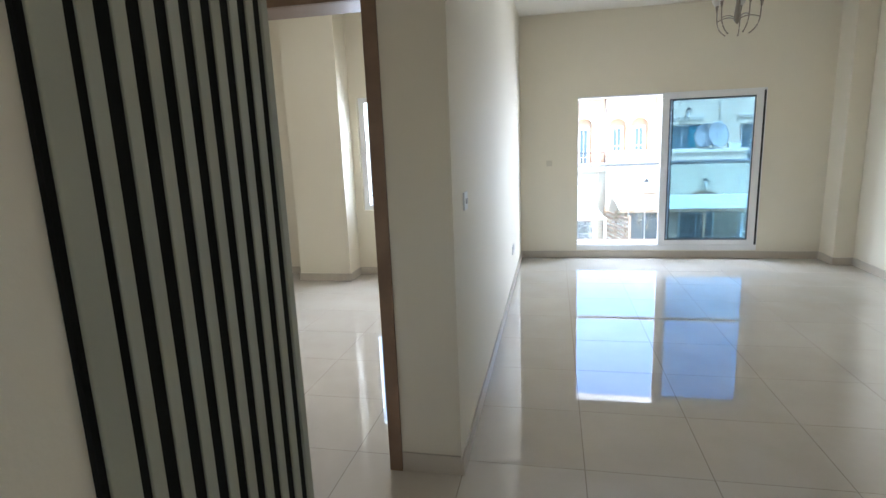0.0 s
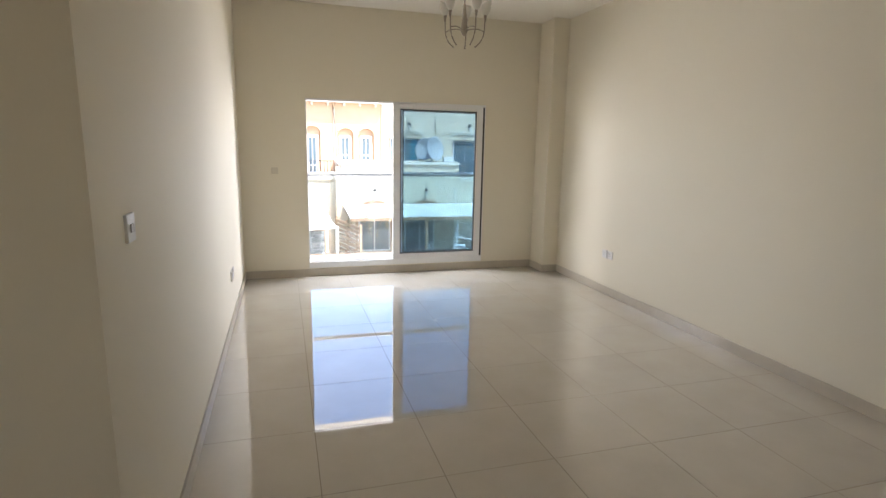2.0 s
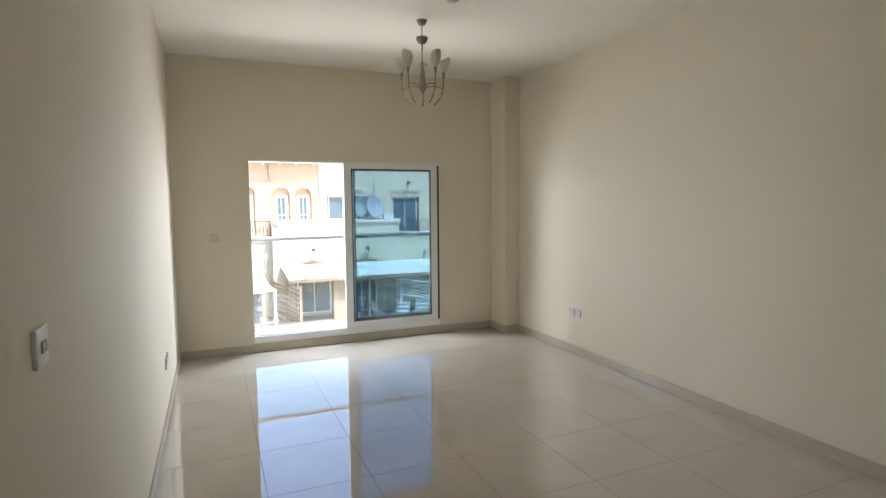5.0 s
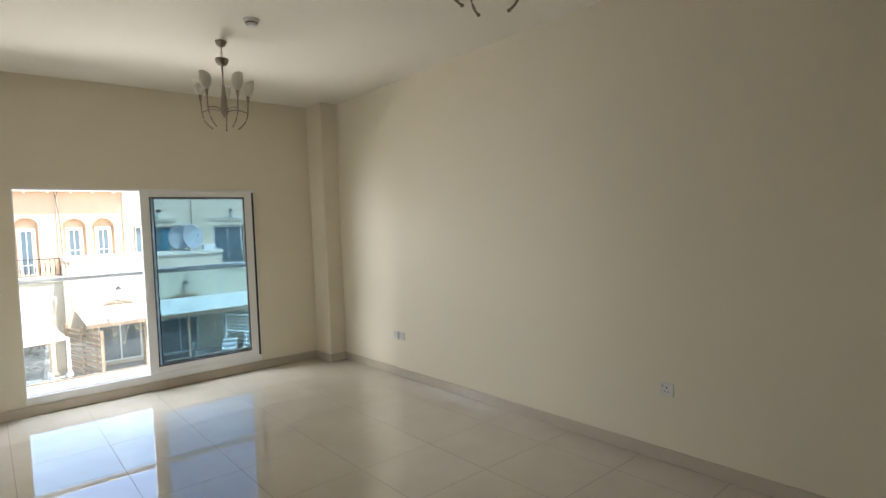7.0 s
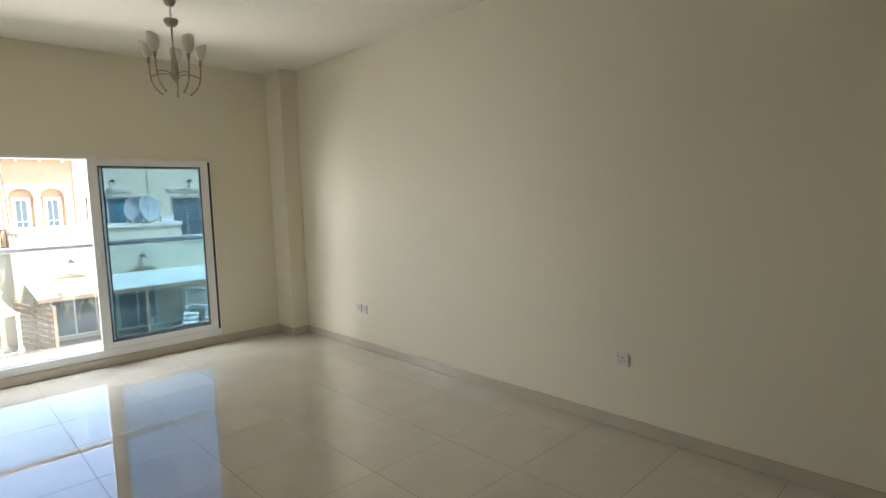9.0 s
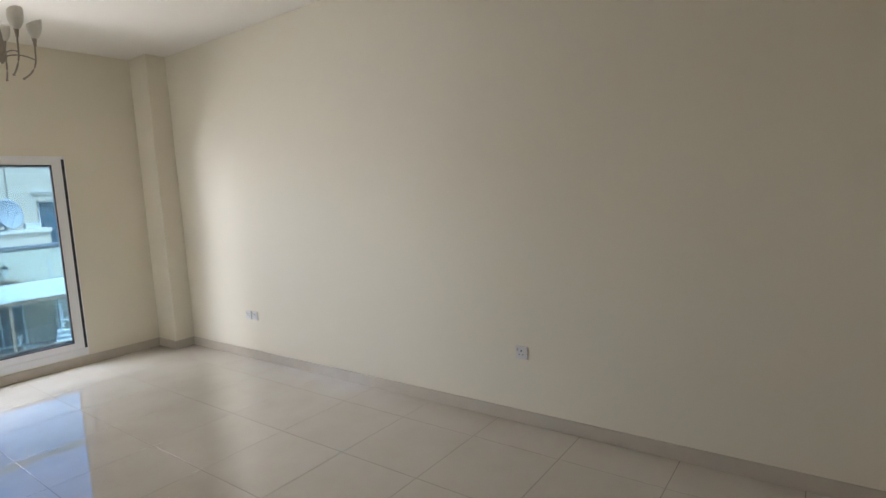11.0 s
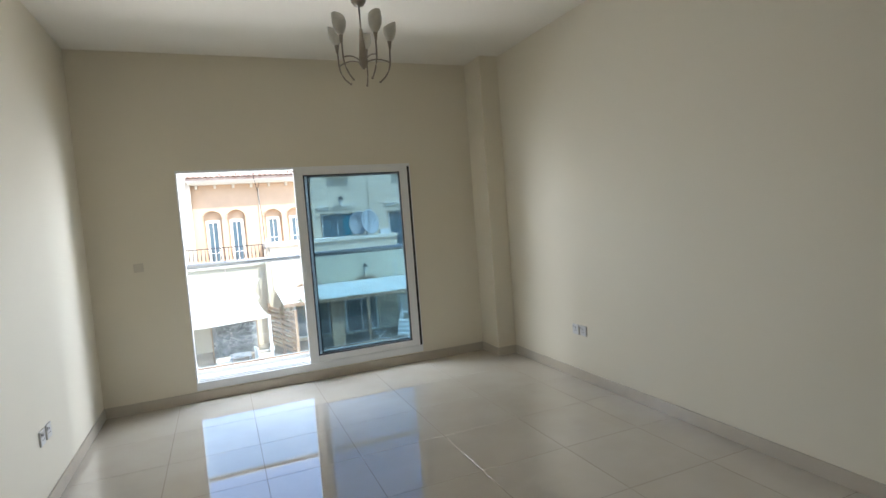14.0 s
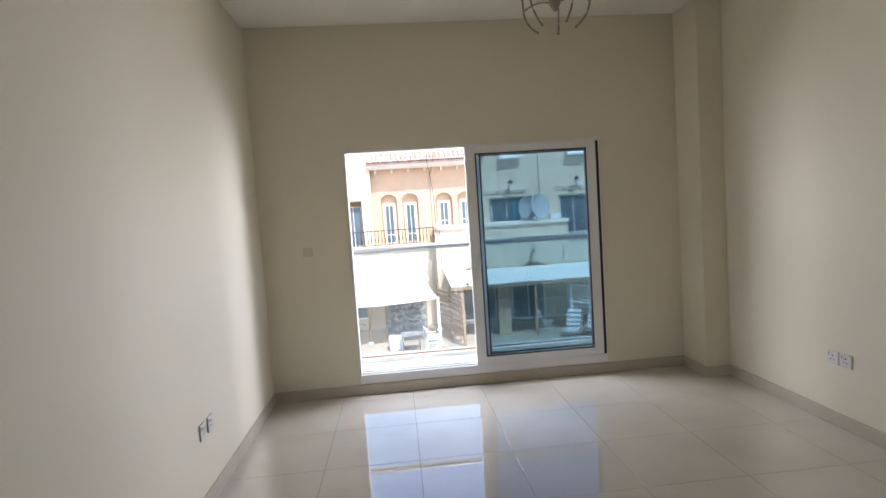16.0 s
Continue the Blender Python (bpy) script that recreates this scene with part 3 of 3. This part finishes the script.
part("balcony_slab", boxes((-1.6, 2.80, -1.0, -0.02, -0.05 - GZ, 0.13 - GZ), bev=0.01), M_trim, villa)
part("balcony_slab", boxes((8.66, 12.2, -1.6, -0.14, -0.05 - GZ, 0.08 - GZ), bev=0.01), M_trim, villa)


def iron_rail(x0, x1, y, z0, z1):
    g = part("balcony_rail", boxes((x0, x1, y - 0.02, y + 0.02, z1 - 0.035 - GZ, z1 - GZ), (x0, x1, y - 0.012, y + 0.012, z0 + 0.05 - GZ, z0 + 0.075 - GZ)), M_iron, villa, "dark wrought iron railing")
    n = int((x1 - x0) / 0.15)
    bal = bmesh.new()
    tube(bal, [(0, 0, 0), (0, -0.02, 0.12), (0, -0.05, 0.22), (0, -0.02, 0.36), (0, 0, z1 - z0 - 0.09)], [0.012, 0.014, 0.026, 0.014, 0.012], 6)
    me = finish("baluster", bal, M_iron)
    for k in range(n + 1):
        b = new("baluster", me)
        b.parent = g
        b.location = (x0 + (x1 - x0) * k / n, y, z0 + 0.06 - GZ)


iron_rail(-1.5, 2.74, -0.92, 0.13, 0.84)
iron_rail(8.72, 12.1, -1.5, 0.08, 0.80)

# roof edge and tiles
roof = part("roof", boxes((0.0, 5.2, -0.62, 0.3, 3.60 - GZ, 3.76 - GZ), (0.05, 5.15, -0.5, 0.3, 3.52 - GZ, 3.60 - GZ)), M_trim, villa, "pale eave under clay tiles")
slope = bmesh.new()
vs = [slope.verts.new(p) for p in ((0.0, -0.66, 3.77 - GZ), (5.2, -0.66, 3.77 - GZ), (5.2, 2.6, 5.45 - GZ), (0.0, 2.6, 5.45 - GZ))]
bk = [slope.verts.new(v.co - Vector((0, 0, 0.08))) for v in vs]
slope.faces.new(vs)
slope.faces.new(bk)
for i in range(4):
    slope.faces.new((vs[i], vs[(i + 1) % 4], bk[(i + 1) % 4], bk[i]))
part("roof_deck", slope, M_rooft, roof)
for k in range(7):
    x = 0.35 + k * 0.74
    part("eave_bracket", boxes((x - 0.05, x + 0.05, -0.28, -0.02, 3.36 - GZ, 3.52 - GZ), bev=0.012), M_trim, villa)
tile = bmesh.new()
n, ln = 6, 0.46
ra = [[tile.verts.new((rr * math.cos(math.pi * i / n), yy, rr * math.sin(math.pi * i / n) * 0.75)) for i in range(n + 1)] for rr, yy in ((0.105, 0), (0.085, ln), (0.075, ln), (0.092, 0))]
for u, v in zip(ra, ra[1:] + ra[:1]):
    for i in range(n):
        tile.faces.new((u[i], u[i + 1], v[i + 1], v[i]))
tile_me = finish("roof_tile", tile, M_rooft)
pitch = math.degrees(math.atan2(1.68, 3.26))
for r in range(8):
    for c in range(24):
        t = new("roof_tile", tile_me)
        t.parent = roof
        y = -0.72 + r * 0.36
        t.matrix_basis = pose(0.11 + c * 0.217, y, 3.78 + (y + 0.66) * 1.68 / 3.26 - GZ + 0.02, pitch - 2, 0, 0)

# pipe and cables on the wall
part("downpipe", tube(bmesh.new(), [(2.84, -0.08, 3.3 - GZ), (2.84, -0.08, 0.9 - GZ), (2.78, -1.58, 0.6 - GZ), (2.78, -1.58, 0.05)], 0.04, 8), M_cream, villa)
part("cable", tube(bmesh.new(), [(2.72, -0.7, 4.3 - GZ), (2.66, -0.68, 3.7 - GZ), (2.80, -0.12, 3.25 - GZ), (2.90, -0.1, 2.2 - GZ), (2.93, -0.1, 1.0 - GZ), (2.95, -1.64, 0.6 - GZ), (2.97, -1.62, -1.2 - GZ)], 0.012, 6), M_iron, villa, "black cable")
part("cable", tube(bmesh.new(), [(2.92, -0.7, 4.3 - GZ), (2.95, -0.68, 3.8 - GZ), (2.82, -0.1, 3.2 - GZ)], 0.01, 6), M_iron, villa, "black cable")
part("vent_pipe", tube(bmesh.new(), [(8.43, -1.54, -0.33 - GZ), (8.46, -1.54, 0.02)], 0.035, 8), M_white, villa, "thin white upright pipe")
part("junction_box", boxes((2.84, 3.02, -1.75, -1.60, 0.86 - GZ, 1.06 - GZ), bev=0.01), M_white, villa)


def lantern(x, y, z, hood):
    e = empty("wall_lantern", (x, y, z), "dark iron wall lantern with pale glass on the villa", "wall lamp", "villa lanterns")
    part("bracket", tube(bmesh.new(), arc((0, 0, -0.15), (0, -0.06, 0.26), (0, -0.20, 0.20), 8), 0.018, 6), M_iron, e)
    part("cap", lathe(bmesh.new(), [(0, 0.26), (0.03, 0.21), (0.13, 0.10), (0.125, 0.08), (0, 0.08)], 8, Matrix.Translation((0, -0.20, 0))), M_iron, e)
    part("glass_body", lathe(bmesh.new(), [(0, 0.08), (0.105, 0.08), (0.07, -0.18), (0, -0.20)], 6, Matrix.Translation((0, -0.20, 0))), M_frost, e)
    if hood:
        h = bmesh.new()
        tube(h, [(0.58 * math.cos(t), -0.05, -0.62 + 0.24 * math.sin(t)) for t in (math.pi * i / 12 for i in range(13))], 0.05, 6)
        n2 = 12
        for i in range(n2):
            t0, t1 = math.pi * i / n2, math.pi * (i + 1) / n2
            f = [h.verts.new(p) for p in ((0.56 * math.cos(t0), -0.03, -0.62), (0.56 * math.cos(t1), -0.03, -0.62), (0.56 * math.cos(t1), -0.03, -0.62 + 0.23 * math.sin(t1)), (0.56 * math.cos(t0), -0.03, -0.62 + 0.23 * math.sin(t0)))]
            h.faces.new(f)
        part("arched_hood", h, M_timber, e, "dark arched window head below the lantern")


for x, z, y, hd in ((6.40, 2.48, FY - 0.24, False), (9.5, 2.48, FY - 0.24, False), (4.50, -0.60, FY - 1.5, True), (6.98, -0.62, FY - 1.5, True), (9.85, -0.95, FY - 1.5, True)):
    lantern(x, y, z, hd)


def dish(x, y, z, r, rz, lean):
    e = empty("satellite_dish", pose(x, y, z, 0, 0, rz), "pale grey satellite dish standing on the ledge", "satellite dish", "dishes")
    tilt = Matrix.Translation((0, 0, r * 1.02)) @ pose(0, 0, 0, 0, lean, 0) @ pose(0, 0, 0, 80, 0, 0)
    prof = [(r * i / 8, 0.32 * r * (i / 8) ** 2) for i in range(9)]
    prof = prof + [(a, b - 0.012) for a, b in reversed(prof)]
    part("reflector", lathe(bmesh.new(), prof, 32, tilt), M_dish, e, smooth=True)
    tip = tilt @ Vector((0, 0, 0.75 * r))
    part("feed_arm", tube(bmesh.new(), [tilt @ Vector((0, -r * 0.95, 0.28 * r)), tip], 0.014, 6), M_white, e)
    part("feed_horn", lathe(bmesh.new(), [(0, 0), (0.04, 0), (0.03, 0.1), (0, 0.1)], 10, Matrix.Translation(tip) @ pose(0, 0, 0, 80, 0, 0)), M_white, e)
    part("mast", boxes((-0.03, 0.03, 0.05, 0.11, 0, r), (-0.18, 0.18, -0.1, 0.26, 0, 0.02)), M_dish, e)


dish(7.36, FY - 1.32, 0.85, 0.57, 30, 12)
dish(7.16, FY - 0.85, 0.85, 0.54, -40, -14)
crate = empty("white_box", (8.15, FY - 1.2, 0.85), "small white equipment box on the ledge", "box")
part("box_body", boxes((-0.24, 0.24, -0.15, 0.15, 0, 0.18), bev=0.02), M_white, crate)
part("box_lid", boxes((-0.26, 0.26, -0.17, 0.17, 0.18, 0.22), bev=0.01), M_white, crate)

# ---- terrace shades ----
sail = empty("shade_sail", (0.6, 15.5, GZ), "white fabric shade sail tensioned over the terrace", "shade sail")
bm = bmesh.new()
N = 16
grid = []
for i in range(N + 1):
    row = []
    for j in range(N + 1):
        u, v = i / N, j / N
        x = -3.2 + u * 5.05
        bow = 0.34 * math.sin(math.pi * v) ** 0.8 * u ** 6 - 0.16 * math.exp(-((v - 0.52) / 0.05) ** 2) * u ** 12
        x += 0.12 * u * (1 - v) - bow
        y = v * 2.6
        z = 1.72 + v * (1.28 - 0.16 * u) - 0.10 * math.sin(math.pi * u) * (1 - v) + 0.05 * math.sin(math.pi * v) * math.sin(math.pi * u) + 0.12 * u ** 4 * v
        row.append(bm.verts.new((x, y, z)))
    grid.append(row)
for i in range(N):
    for j in range(N):
        bm.faces.new((grid[i][j], grid[i + 1][j], grid[i + 1][j + 1], grid[i][j + 1]))
bmesh.ops.solidify(bm, geom=bm.faces[:], thickness=0.012)
part("fabric", bm, M_fabric, sail, smooth=True)
part("post", boxes((1.84, 1.94, -0.05, 0.05, 0, 1.80), (1.78, 2.0, -0.11, 0.11, 0, 0.03), (1.80, 1.98, -0.09, 0.09, 0.5, 0.6), bev=0.006), M_white, sail, "white steel post")
part("post", boxes((-2.95, -2.85, -0.05, 0.05, 0, 1.74), bev=0.006), M_white, sail, "white steel post")

canopy = empty("terrace_canopy", (6.2, 15.5, GZ), "white corrugated canopy on posts over the terrace", "canopy")
bm = bmesh.new()
cols, x0, x1 = 120, -3.15, 6.8
prev = None
for i in range(cols + 1):
    x = x0 + (x1 - x0) * i / cols
    dz = 0.014 if i % 2 else 0.0
    pts = [bm.verts.new((x, 0.0, 2.10 + dz)), bm.verts.new((x, 2.95, 2.36 + dz)), bm.verts.new((x, 2.95, 2.33 + dz)), bm.verts.new((x, 0.0, 2.06 + dz))]
    if prev:
        for k in range(4):
            bm.faces.new((prev[k], pts[k], pts[(k + 1) % 4], prev[(k + 1) % 4]))
    else:
        bm.faces.new(pts)
    prev = pts
bm.faces.new(prev)
part("sheet", bm, M_fabric, canopy)
part("fascia", boxes((-3.15, 6.8, -0.04, -0.005, 1.98, 2.12), bev=0.005), M_timber, canopy, "brown timber fascia")
for x in (-2.9, 0.08, 3.6, 5.8):
    part("post", boxes((x - 0.05, x + 0.05, 0.02, 0.12, 0, 2.06), bev=0.005), M_timber, canopy)
for k in range(10):
    x = -2.95 + k * 1.05
    part("rafter", boxes((x - 0.03, x + 0.03, 0.13, 2.9, 1.96, 2.055)), M_timber, canopy)


def lower_window(x0, x1, z0, z1, y, label):
    e = empty("ground_floor_window", ((x0 + x1) / 2, y, z0), label, "window")
    h, w = z1 - z0, (x1 - x0) / 2
    part("frame", boxes((-w, -w + 0.06, -0.06, 0, 0, h), (w - 0.06, w, -0.06, 0, 0, h), (-w + 0.06, w - 0.06, -0.06, 0, h - 0.06, h), (-w + 0.06, w - 0.06, -0.06, 0, 0, 0.06)), M_white, e)
    part("pane", boxes((-w + 0.06, w - 0.06, -0.03, -0.02, 0.06, h - 0.06)), M_winglass, e)
    part("mullion", boxes((-0.025, 0.025, -0.05, -0.03, 0.06, h - 0.06)), M_white, e)
    part("transom", boxes((-w + 0.06, w - 0.06, -0.05, -0.031, h * 0.72, h * 0.72 + 0.04)), M_white, e)


lower_window(3.75, 5.25, GZ + 0.15, -1.35, FY - 1.5, "white framed patio door with dark glass")
lower_window(5.95, 7.43, GZ + 0.05, -1.45, FY - 1.5, "white framed patio door in deep shade")
lower_window(-1.6, -0.3, GZ + 0.5, -1.6, FY - 0.9, "white framed window behind the shade sail")

screen = empty("mesh_screen", (1.28, 17.0, GZ), "dark woven mesh screen panel on the terrace", "screen")
part("mesh", boxes((-0.80, 0.80, -0.01, 0.01, 0.2, 1.40)), M_screen, screen)
part("frame", boxes((-0.85, -0.80, -0.025, 0.025, 0, 1.45), (0.80, 0.85, -0.025, 0.025, 0, 1.45), (-0.80, 0.80, -0.025, 0.025, 1.40, 1.45)), M_timber, screen)
twigs, trng = bmesh.new(), random.Random(3)
for k in range(70):
    p, d = Vector((trng.uniform(-0.75, 0.75), -0.02, trng.uniform(0.5, 1.35))), Vector((trng.uniform(-1, 1), 0, trng.uniform(-0.5, 0.5))).normalized()
    e2 = p + d * 0.22
    tube(twigs, [p, p + d * 0.11 + Vector((0, -0.02, 0.03)), Vector((min(max(e2.x, -0.78), 0.78), e2.y, min(e2.z, 1.38)))], 0.007, 4)
part("dry_stems", twigs, M_conc, screen, "pale dry stems woven over the mesh")

# slatted timber gate and fence between the terraces
fence = empty("slatted_fence", pose(3.35, 14.8, GZ, 0, 0, 14), "weathered timber fence with wide horizontal slats", "fence")
for z in range(8):
    part("slat", boxes((-0.03, 0.03, 0.05, 2.8, 0.32 + z * 0.2, 0.43 + z * 0.2), bev=0.004), M_timber, fence)
for y in (0.0, 1.45, 2.85):
    part("post", boxes((-0.05, 0.05, y - 0.05, y + 0.05, 0, 1.95), bev=0.005), M_timber, fence)
fence2 = empty("white_balustrade", (7.80, 16.0, GZ), "white railed balustrade running beside the terrace", "fence")
part("rail", tube(bmesh.new(), [(0, 0, 1.78), (1.9, -1.5, 1.60)], 0.035), M_white, fence2)
part("rail", tube(bmesh.new(), [(0, 0, 1.12), (1.9, -1.5, 0.88)], 0.05), M_white, fence2)
for k in range(4):
    part("wire", tube(bmesh.new(), [(0, 0, 1.25 + 0.13 * k), (1.9, -1.5, 1.02 + 0.14 * k)], 0.014, 6), M_white, fence2)
part("post", boxes((-0.05, 0.05, -0.05, 0.05, 0, 1.85), bev=0.005), M_white, fence2)
part("post", boxes((1.85, 1.95, -1.55, -1.45, 0, 1.66), bev=0.005), M_white, fence2)

pole = empty("timber_pole", (-0.18, 16.4, GZ), "thin orange-brown timber pole on the terrace", "pole")
part("shaft", tube(bmesh.new(), [(0, 0, 0), (0, 0, 1.95)], 0.04, 10), M_timber, pole)
part("foot", boxes((-0.1, 0.1, -0.1, 0.1, 0, 0.08), bev=0.01), M_conc, pole)
planter = empty("planter", (-0.9, 16.2, GZ), "low planter with dry green shrub on the terrace", "planter")
part("pot", lathe(bmesh.new(), [(0, 0), (0.2, 0), (0.27, 0.4), (0.24, 0.4), (0.22, 0.34), (0, 0.34)], 16), M_brick, planter)
prng = random.Random(9)
shrub = bmesh.new()
for k in range(420):
    c = Vector((prng.gauss(0, 0.2), prng.gauss(0, 0.2), 0.75 + prng.gauss(0, 0.2)))
    u, w = Vector((prng.uniform(-1, 1), prng.uniform(-1, 1), prng.uniform(-1, 1))).normalized() * 0.06, Vector((prng.uniform(-1, 1), prng.uniform(-1, 1), prng.uniform(-1, 1))).normalized() * 0.03
    shrub.faces.new([shrub.verts.new(c + o) for o in (u, w, -u, -w)])
part("shrub", shrub, M_leaf, planter)

# brick pier
pier = empty("brick_pier", (5.12, 16.2, GZ), "sand coloured brick pier under the canopy", "pillar")
part("core", boxes((-0.24, 0.24, -0.19, 0.19, 0, 2.0)), M_grout, pier)
brick_me = finish("brick", boxes((-0.118, 0.118, -0.2, 0.2, 0, 0.088), bev=0.006), M_brick)
for r in range(20):
    for k in range(2):
        b = new("brick", brick_me)
        b.parent = pier
        b.location = ((-0.125 if k == 0 else 0.125) + (0.004 if r % 2 else -0.004), 0, r * 0.1 + 0.004)


def lounger(x, y, rz):
    e = empty("striped_lounger", pose(x, y, GZ, 0, 0, rz), "timber framed lounger with a striped cushion", "lounger", "loungers")
    part("frame", boxes((-0.32, -0.27, -0.9, 0.5, 0.30, 0.35), (0.27, 0.32, -0.9, 0.5, 0.30, 0.35), (-0.27, 0.27, -0.9, -0.85, 0.30, 0.35), (-0.27, 0.27, 0.45, 0.5, 0.30, 0.35)), M_timber, e)
    for px, py in ((-0.3, -0.8), (0.3, -0.8), (-0.3, 0.4), (0.3, 0.4)):
        part("leg", boxes((px - 0.02, px + 0.02, py - 0.02, py + 0.02, 0, 0.30)), M_timber, e)
    for k in range(9):
        part("cushion_stripe", boxes((-0.27, 0.27, -0.85 + k * 0.1, -0.755 + k * 0.1, 0.35, 0.42), bev=0.012), M_fabric if k % 2 else M_screen, e)
    back = part("backrest", boxes((-0.29, 0.29, 0.0, 0.72, -0.05, -0.02), bev=0.008), M_timber, e, at=pose(0, 0.06, 0.42, 46, 0, 0))
    for k in range(7):
        part("back_stripe", boxes((-0.27, 0.27, 0.01 + k * 0.1, 0.105 + k * 0.1, -0.02, 0.05), bev=0.014), M_screen if k % 2 else M_fabric, back)


lounger(7.40, 14.7, -28)
lounger(8.35, 15.0, -28)


def stack_chair(x, y, n, rz):
    e = empty("stacked_chairs", pose(x, y, GZ, 0, 0, rz), "stack of white plastic garden chairs", "chair")
    for k in range(n):
        z = k * 0.11
        part("chair_shell", boxes((-0.24, 0.24, -0.24, 0.24, 0.42 + z, 0.45 + z), (-0.24, 0.24, 0.22, 0.26, 0.45 + z, 0.85 + z), (-0.27, -0.24, -0.2, 0.22, 0.60 + z, 0.63 + z), (0.24, 0.27, -0.2, 0.22, 0.60 + z, 0.63 + z), bev=0.01), M_white, e)
    for px, py in ((-0.22, -0.22), (0.22, -0.22), (-0.22, 0.22), (0.22, 0.22)):
        part("leg", boxes((px - 0.02, px + 0.02, py - 0.02, py + 0.02, 0, 0.42)), M_white, e)


def folding_chair(x, y, rz):
    e = empty("folding_chair", pose(x, y, GZ, 0, 0, rz), "folding garden chair with white crossed tube legs", "chair")
    part("seat", boxes((-0.21, 0.21, -0.2, 0.2, 0.43, 0.455), bev=0.008), M_screen, e)
    part("backrest", boxes((-0.21, 0.21, 0.24, 0.265, 0.62, 0.86), bev=0.008), M_screen, e)
    for sx in (-0.22, 0.22):
        part("leg", tube(bmesh.new(), [(sx, -0.26, 0.012), (sx, 0.10, 0.44), (sx, 0.27, 0.88)], 0.014, 8), M_white, e)
        part("leg", tube(bmesh.new(), [(sx * 0.9, 0.27, 0.012), (sx * 0.9, -0.2, 0.44)], 0.014, 8), M_white, e)


folding_chair(6.78, 15.9, 60)
stack_chair(2.12, 14.2, 2, 100)
table = empty("garden_table", (1.38, 15.0, GZ), "grey woven garden table on the terrace", "table")
part("tabletop", boxes((-0.35, 0.35, -0.35, 0.35, 0.56, 0.60), bev=0.01), M_screen, table)
for px, py in ((-0.30, -0.30), (0.30, -0.30), (-0.30, 0.30), (0.30, 0.30)):
    part("leg", boxes((px - 0.025, px + 0.025, py - 0.025, py + 0.025, 0, 0.56)), M_screen, table)
chest = empty("storage_chest", (0.82, 15.3, GZ), "low pale storage chest on the terrace", "chest")
part("chest_body", boxes((-0.24, 0.24, -0.3, 0.3, 0, 0.40), bev=0.015), M_conc, chest)
part("lid", boxes((-0.26, 0.26, -0.32, 0.32, 0.40, 0.45), bev=0.012), M_conc, chest)

# dry climber on the canopy's corner
creeper = empty("climbing_plant", (3.4, 15.6, GZ), "dry tangled climber over the canopy's corner", "plant")
rng = random.Random(5)
stems, leaves = bmesh.new(), bmesh.new()
for k in range(26):
    p = Vector((rng.uniform(-0.4, 1.2), rng.uniform(-0.15, 0.25), 2.12))
    pts = [p]
    d = Vector((rng.uniform(-0.5, 0.5), rng.uniform(-0.3, 0.2), rng.uniform(-0.1, 0.5)))
    for s in range(6):
        d = d * 0.8 + Vector((rng.uniform(-0.3, 0.3), rng.uniform(-0.2, 0.2), rng.uniform(-0.45, 0.12)))
        p = p + d * 0.16
        pts.append(p)
        for q in range(4):
            c = p + Vector((rng.uniform(-0.06, 0.06), rng.uniform(-0.06, 0.06), rng.uniform(-0.06, 0.06)))
            u, w = Vector((rng.uniform(-1, 1), rng.uniform(-1, 1), rng.uniform(-1, 1))).normalized() * 0.035, Vector((rng.uniform(-1, 1), rng.uniform(-1, 1), rng.uniform(-1, 1))).normalized() * 0.02
            leaves.faces.new([leaves.verts.new(c + o) for o in (u, w, -u, -w)])
    tube(stems, pts, 0.006, 5)
part("stems", stems, M_timber, creeper)
part("leaves", leaves, M_leaf, creeper)

# ---- floor tiles ----
PITCH, TX0, TY0 = 0.585, 0.0, -0.745
floor = structure("floor", boxes((-4.0, W + 0.15, BACK - 0.15, 0.22, -0.2, -0.0006)), M_grout, "polished cream porcelain tile floor with thin joints", "floor")
tile_meshes = {}


def floor_tile(x0, x1, y0, y1):
    g = 0.0017
    w, d = round(x1 - x0 - 2 * g, 4), round(y1 - y0 - 2 * g, 4)
    if (w, d) not in tile_meshes:
        b = bmesh.new()
        e = 0.0003
        top = [b.verts.new(p) for p in ((e - w / 2, e - d / 2, 0), (w / 2 - e, e - d / 2, 0), (w / 2 - e, d / 2 - e, 0), (e - w / 2, d / 2 - e, 0))]
        low = [b.verts.new(p) for p in ((-w / 2, -d / 2, -0.0003), (w / 2, -d / 2, -0.0003), (w / 2, d / 2, -0.0003), (-w / 2, d / 2, -0.0003))]
        bot = [b.verts.new(v.co - Vector((0, 0, 0.008))) for v in low]
        b.faces.new(top)
        b.faces.new(bot)
        for k in range(4):
            b.faces.new((top[k], top[(k + 1) % 4], low[(k + 1) % 4], low[k]))
            b.faces.new((low[k], low[(k + 1) % 4], bot[(k + 1) % 4], bot[k]))
        tile_meshes[(w, d)] = finish("floor_tile", b, M_tile)
    t = new("floor_tile", tile_meshes[(w, d)])
    t.parent = floor
    t.location = ((x0 + x1) / 2, (y0 + y1) / 2, 0)


for i in range(-7, 7):
    for j in range(-15, 2):
        xa, xb = max(TX0 + i * PITCH, -3.95), min(TX0 + (i + 1) * PITCH, W + 0.05)
        ya, yb = max(TY0 + j * PITCH, BACK - 0.05), min(TY0 + (j + 1) * PITCH, 0.02)
        if xb - xa > 0.03 and yb - ya > 0.03:
            floor_tile(xa, xb, ya, yb)
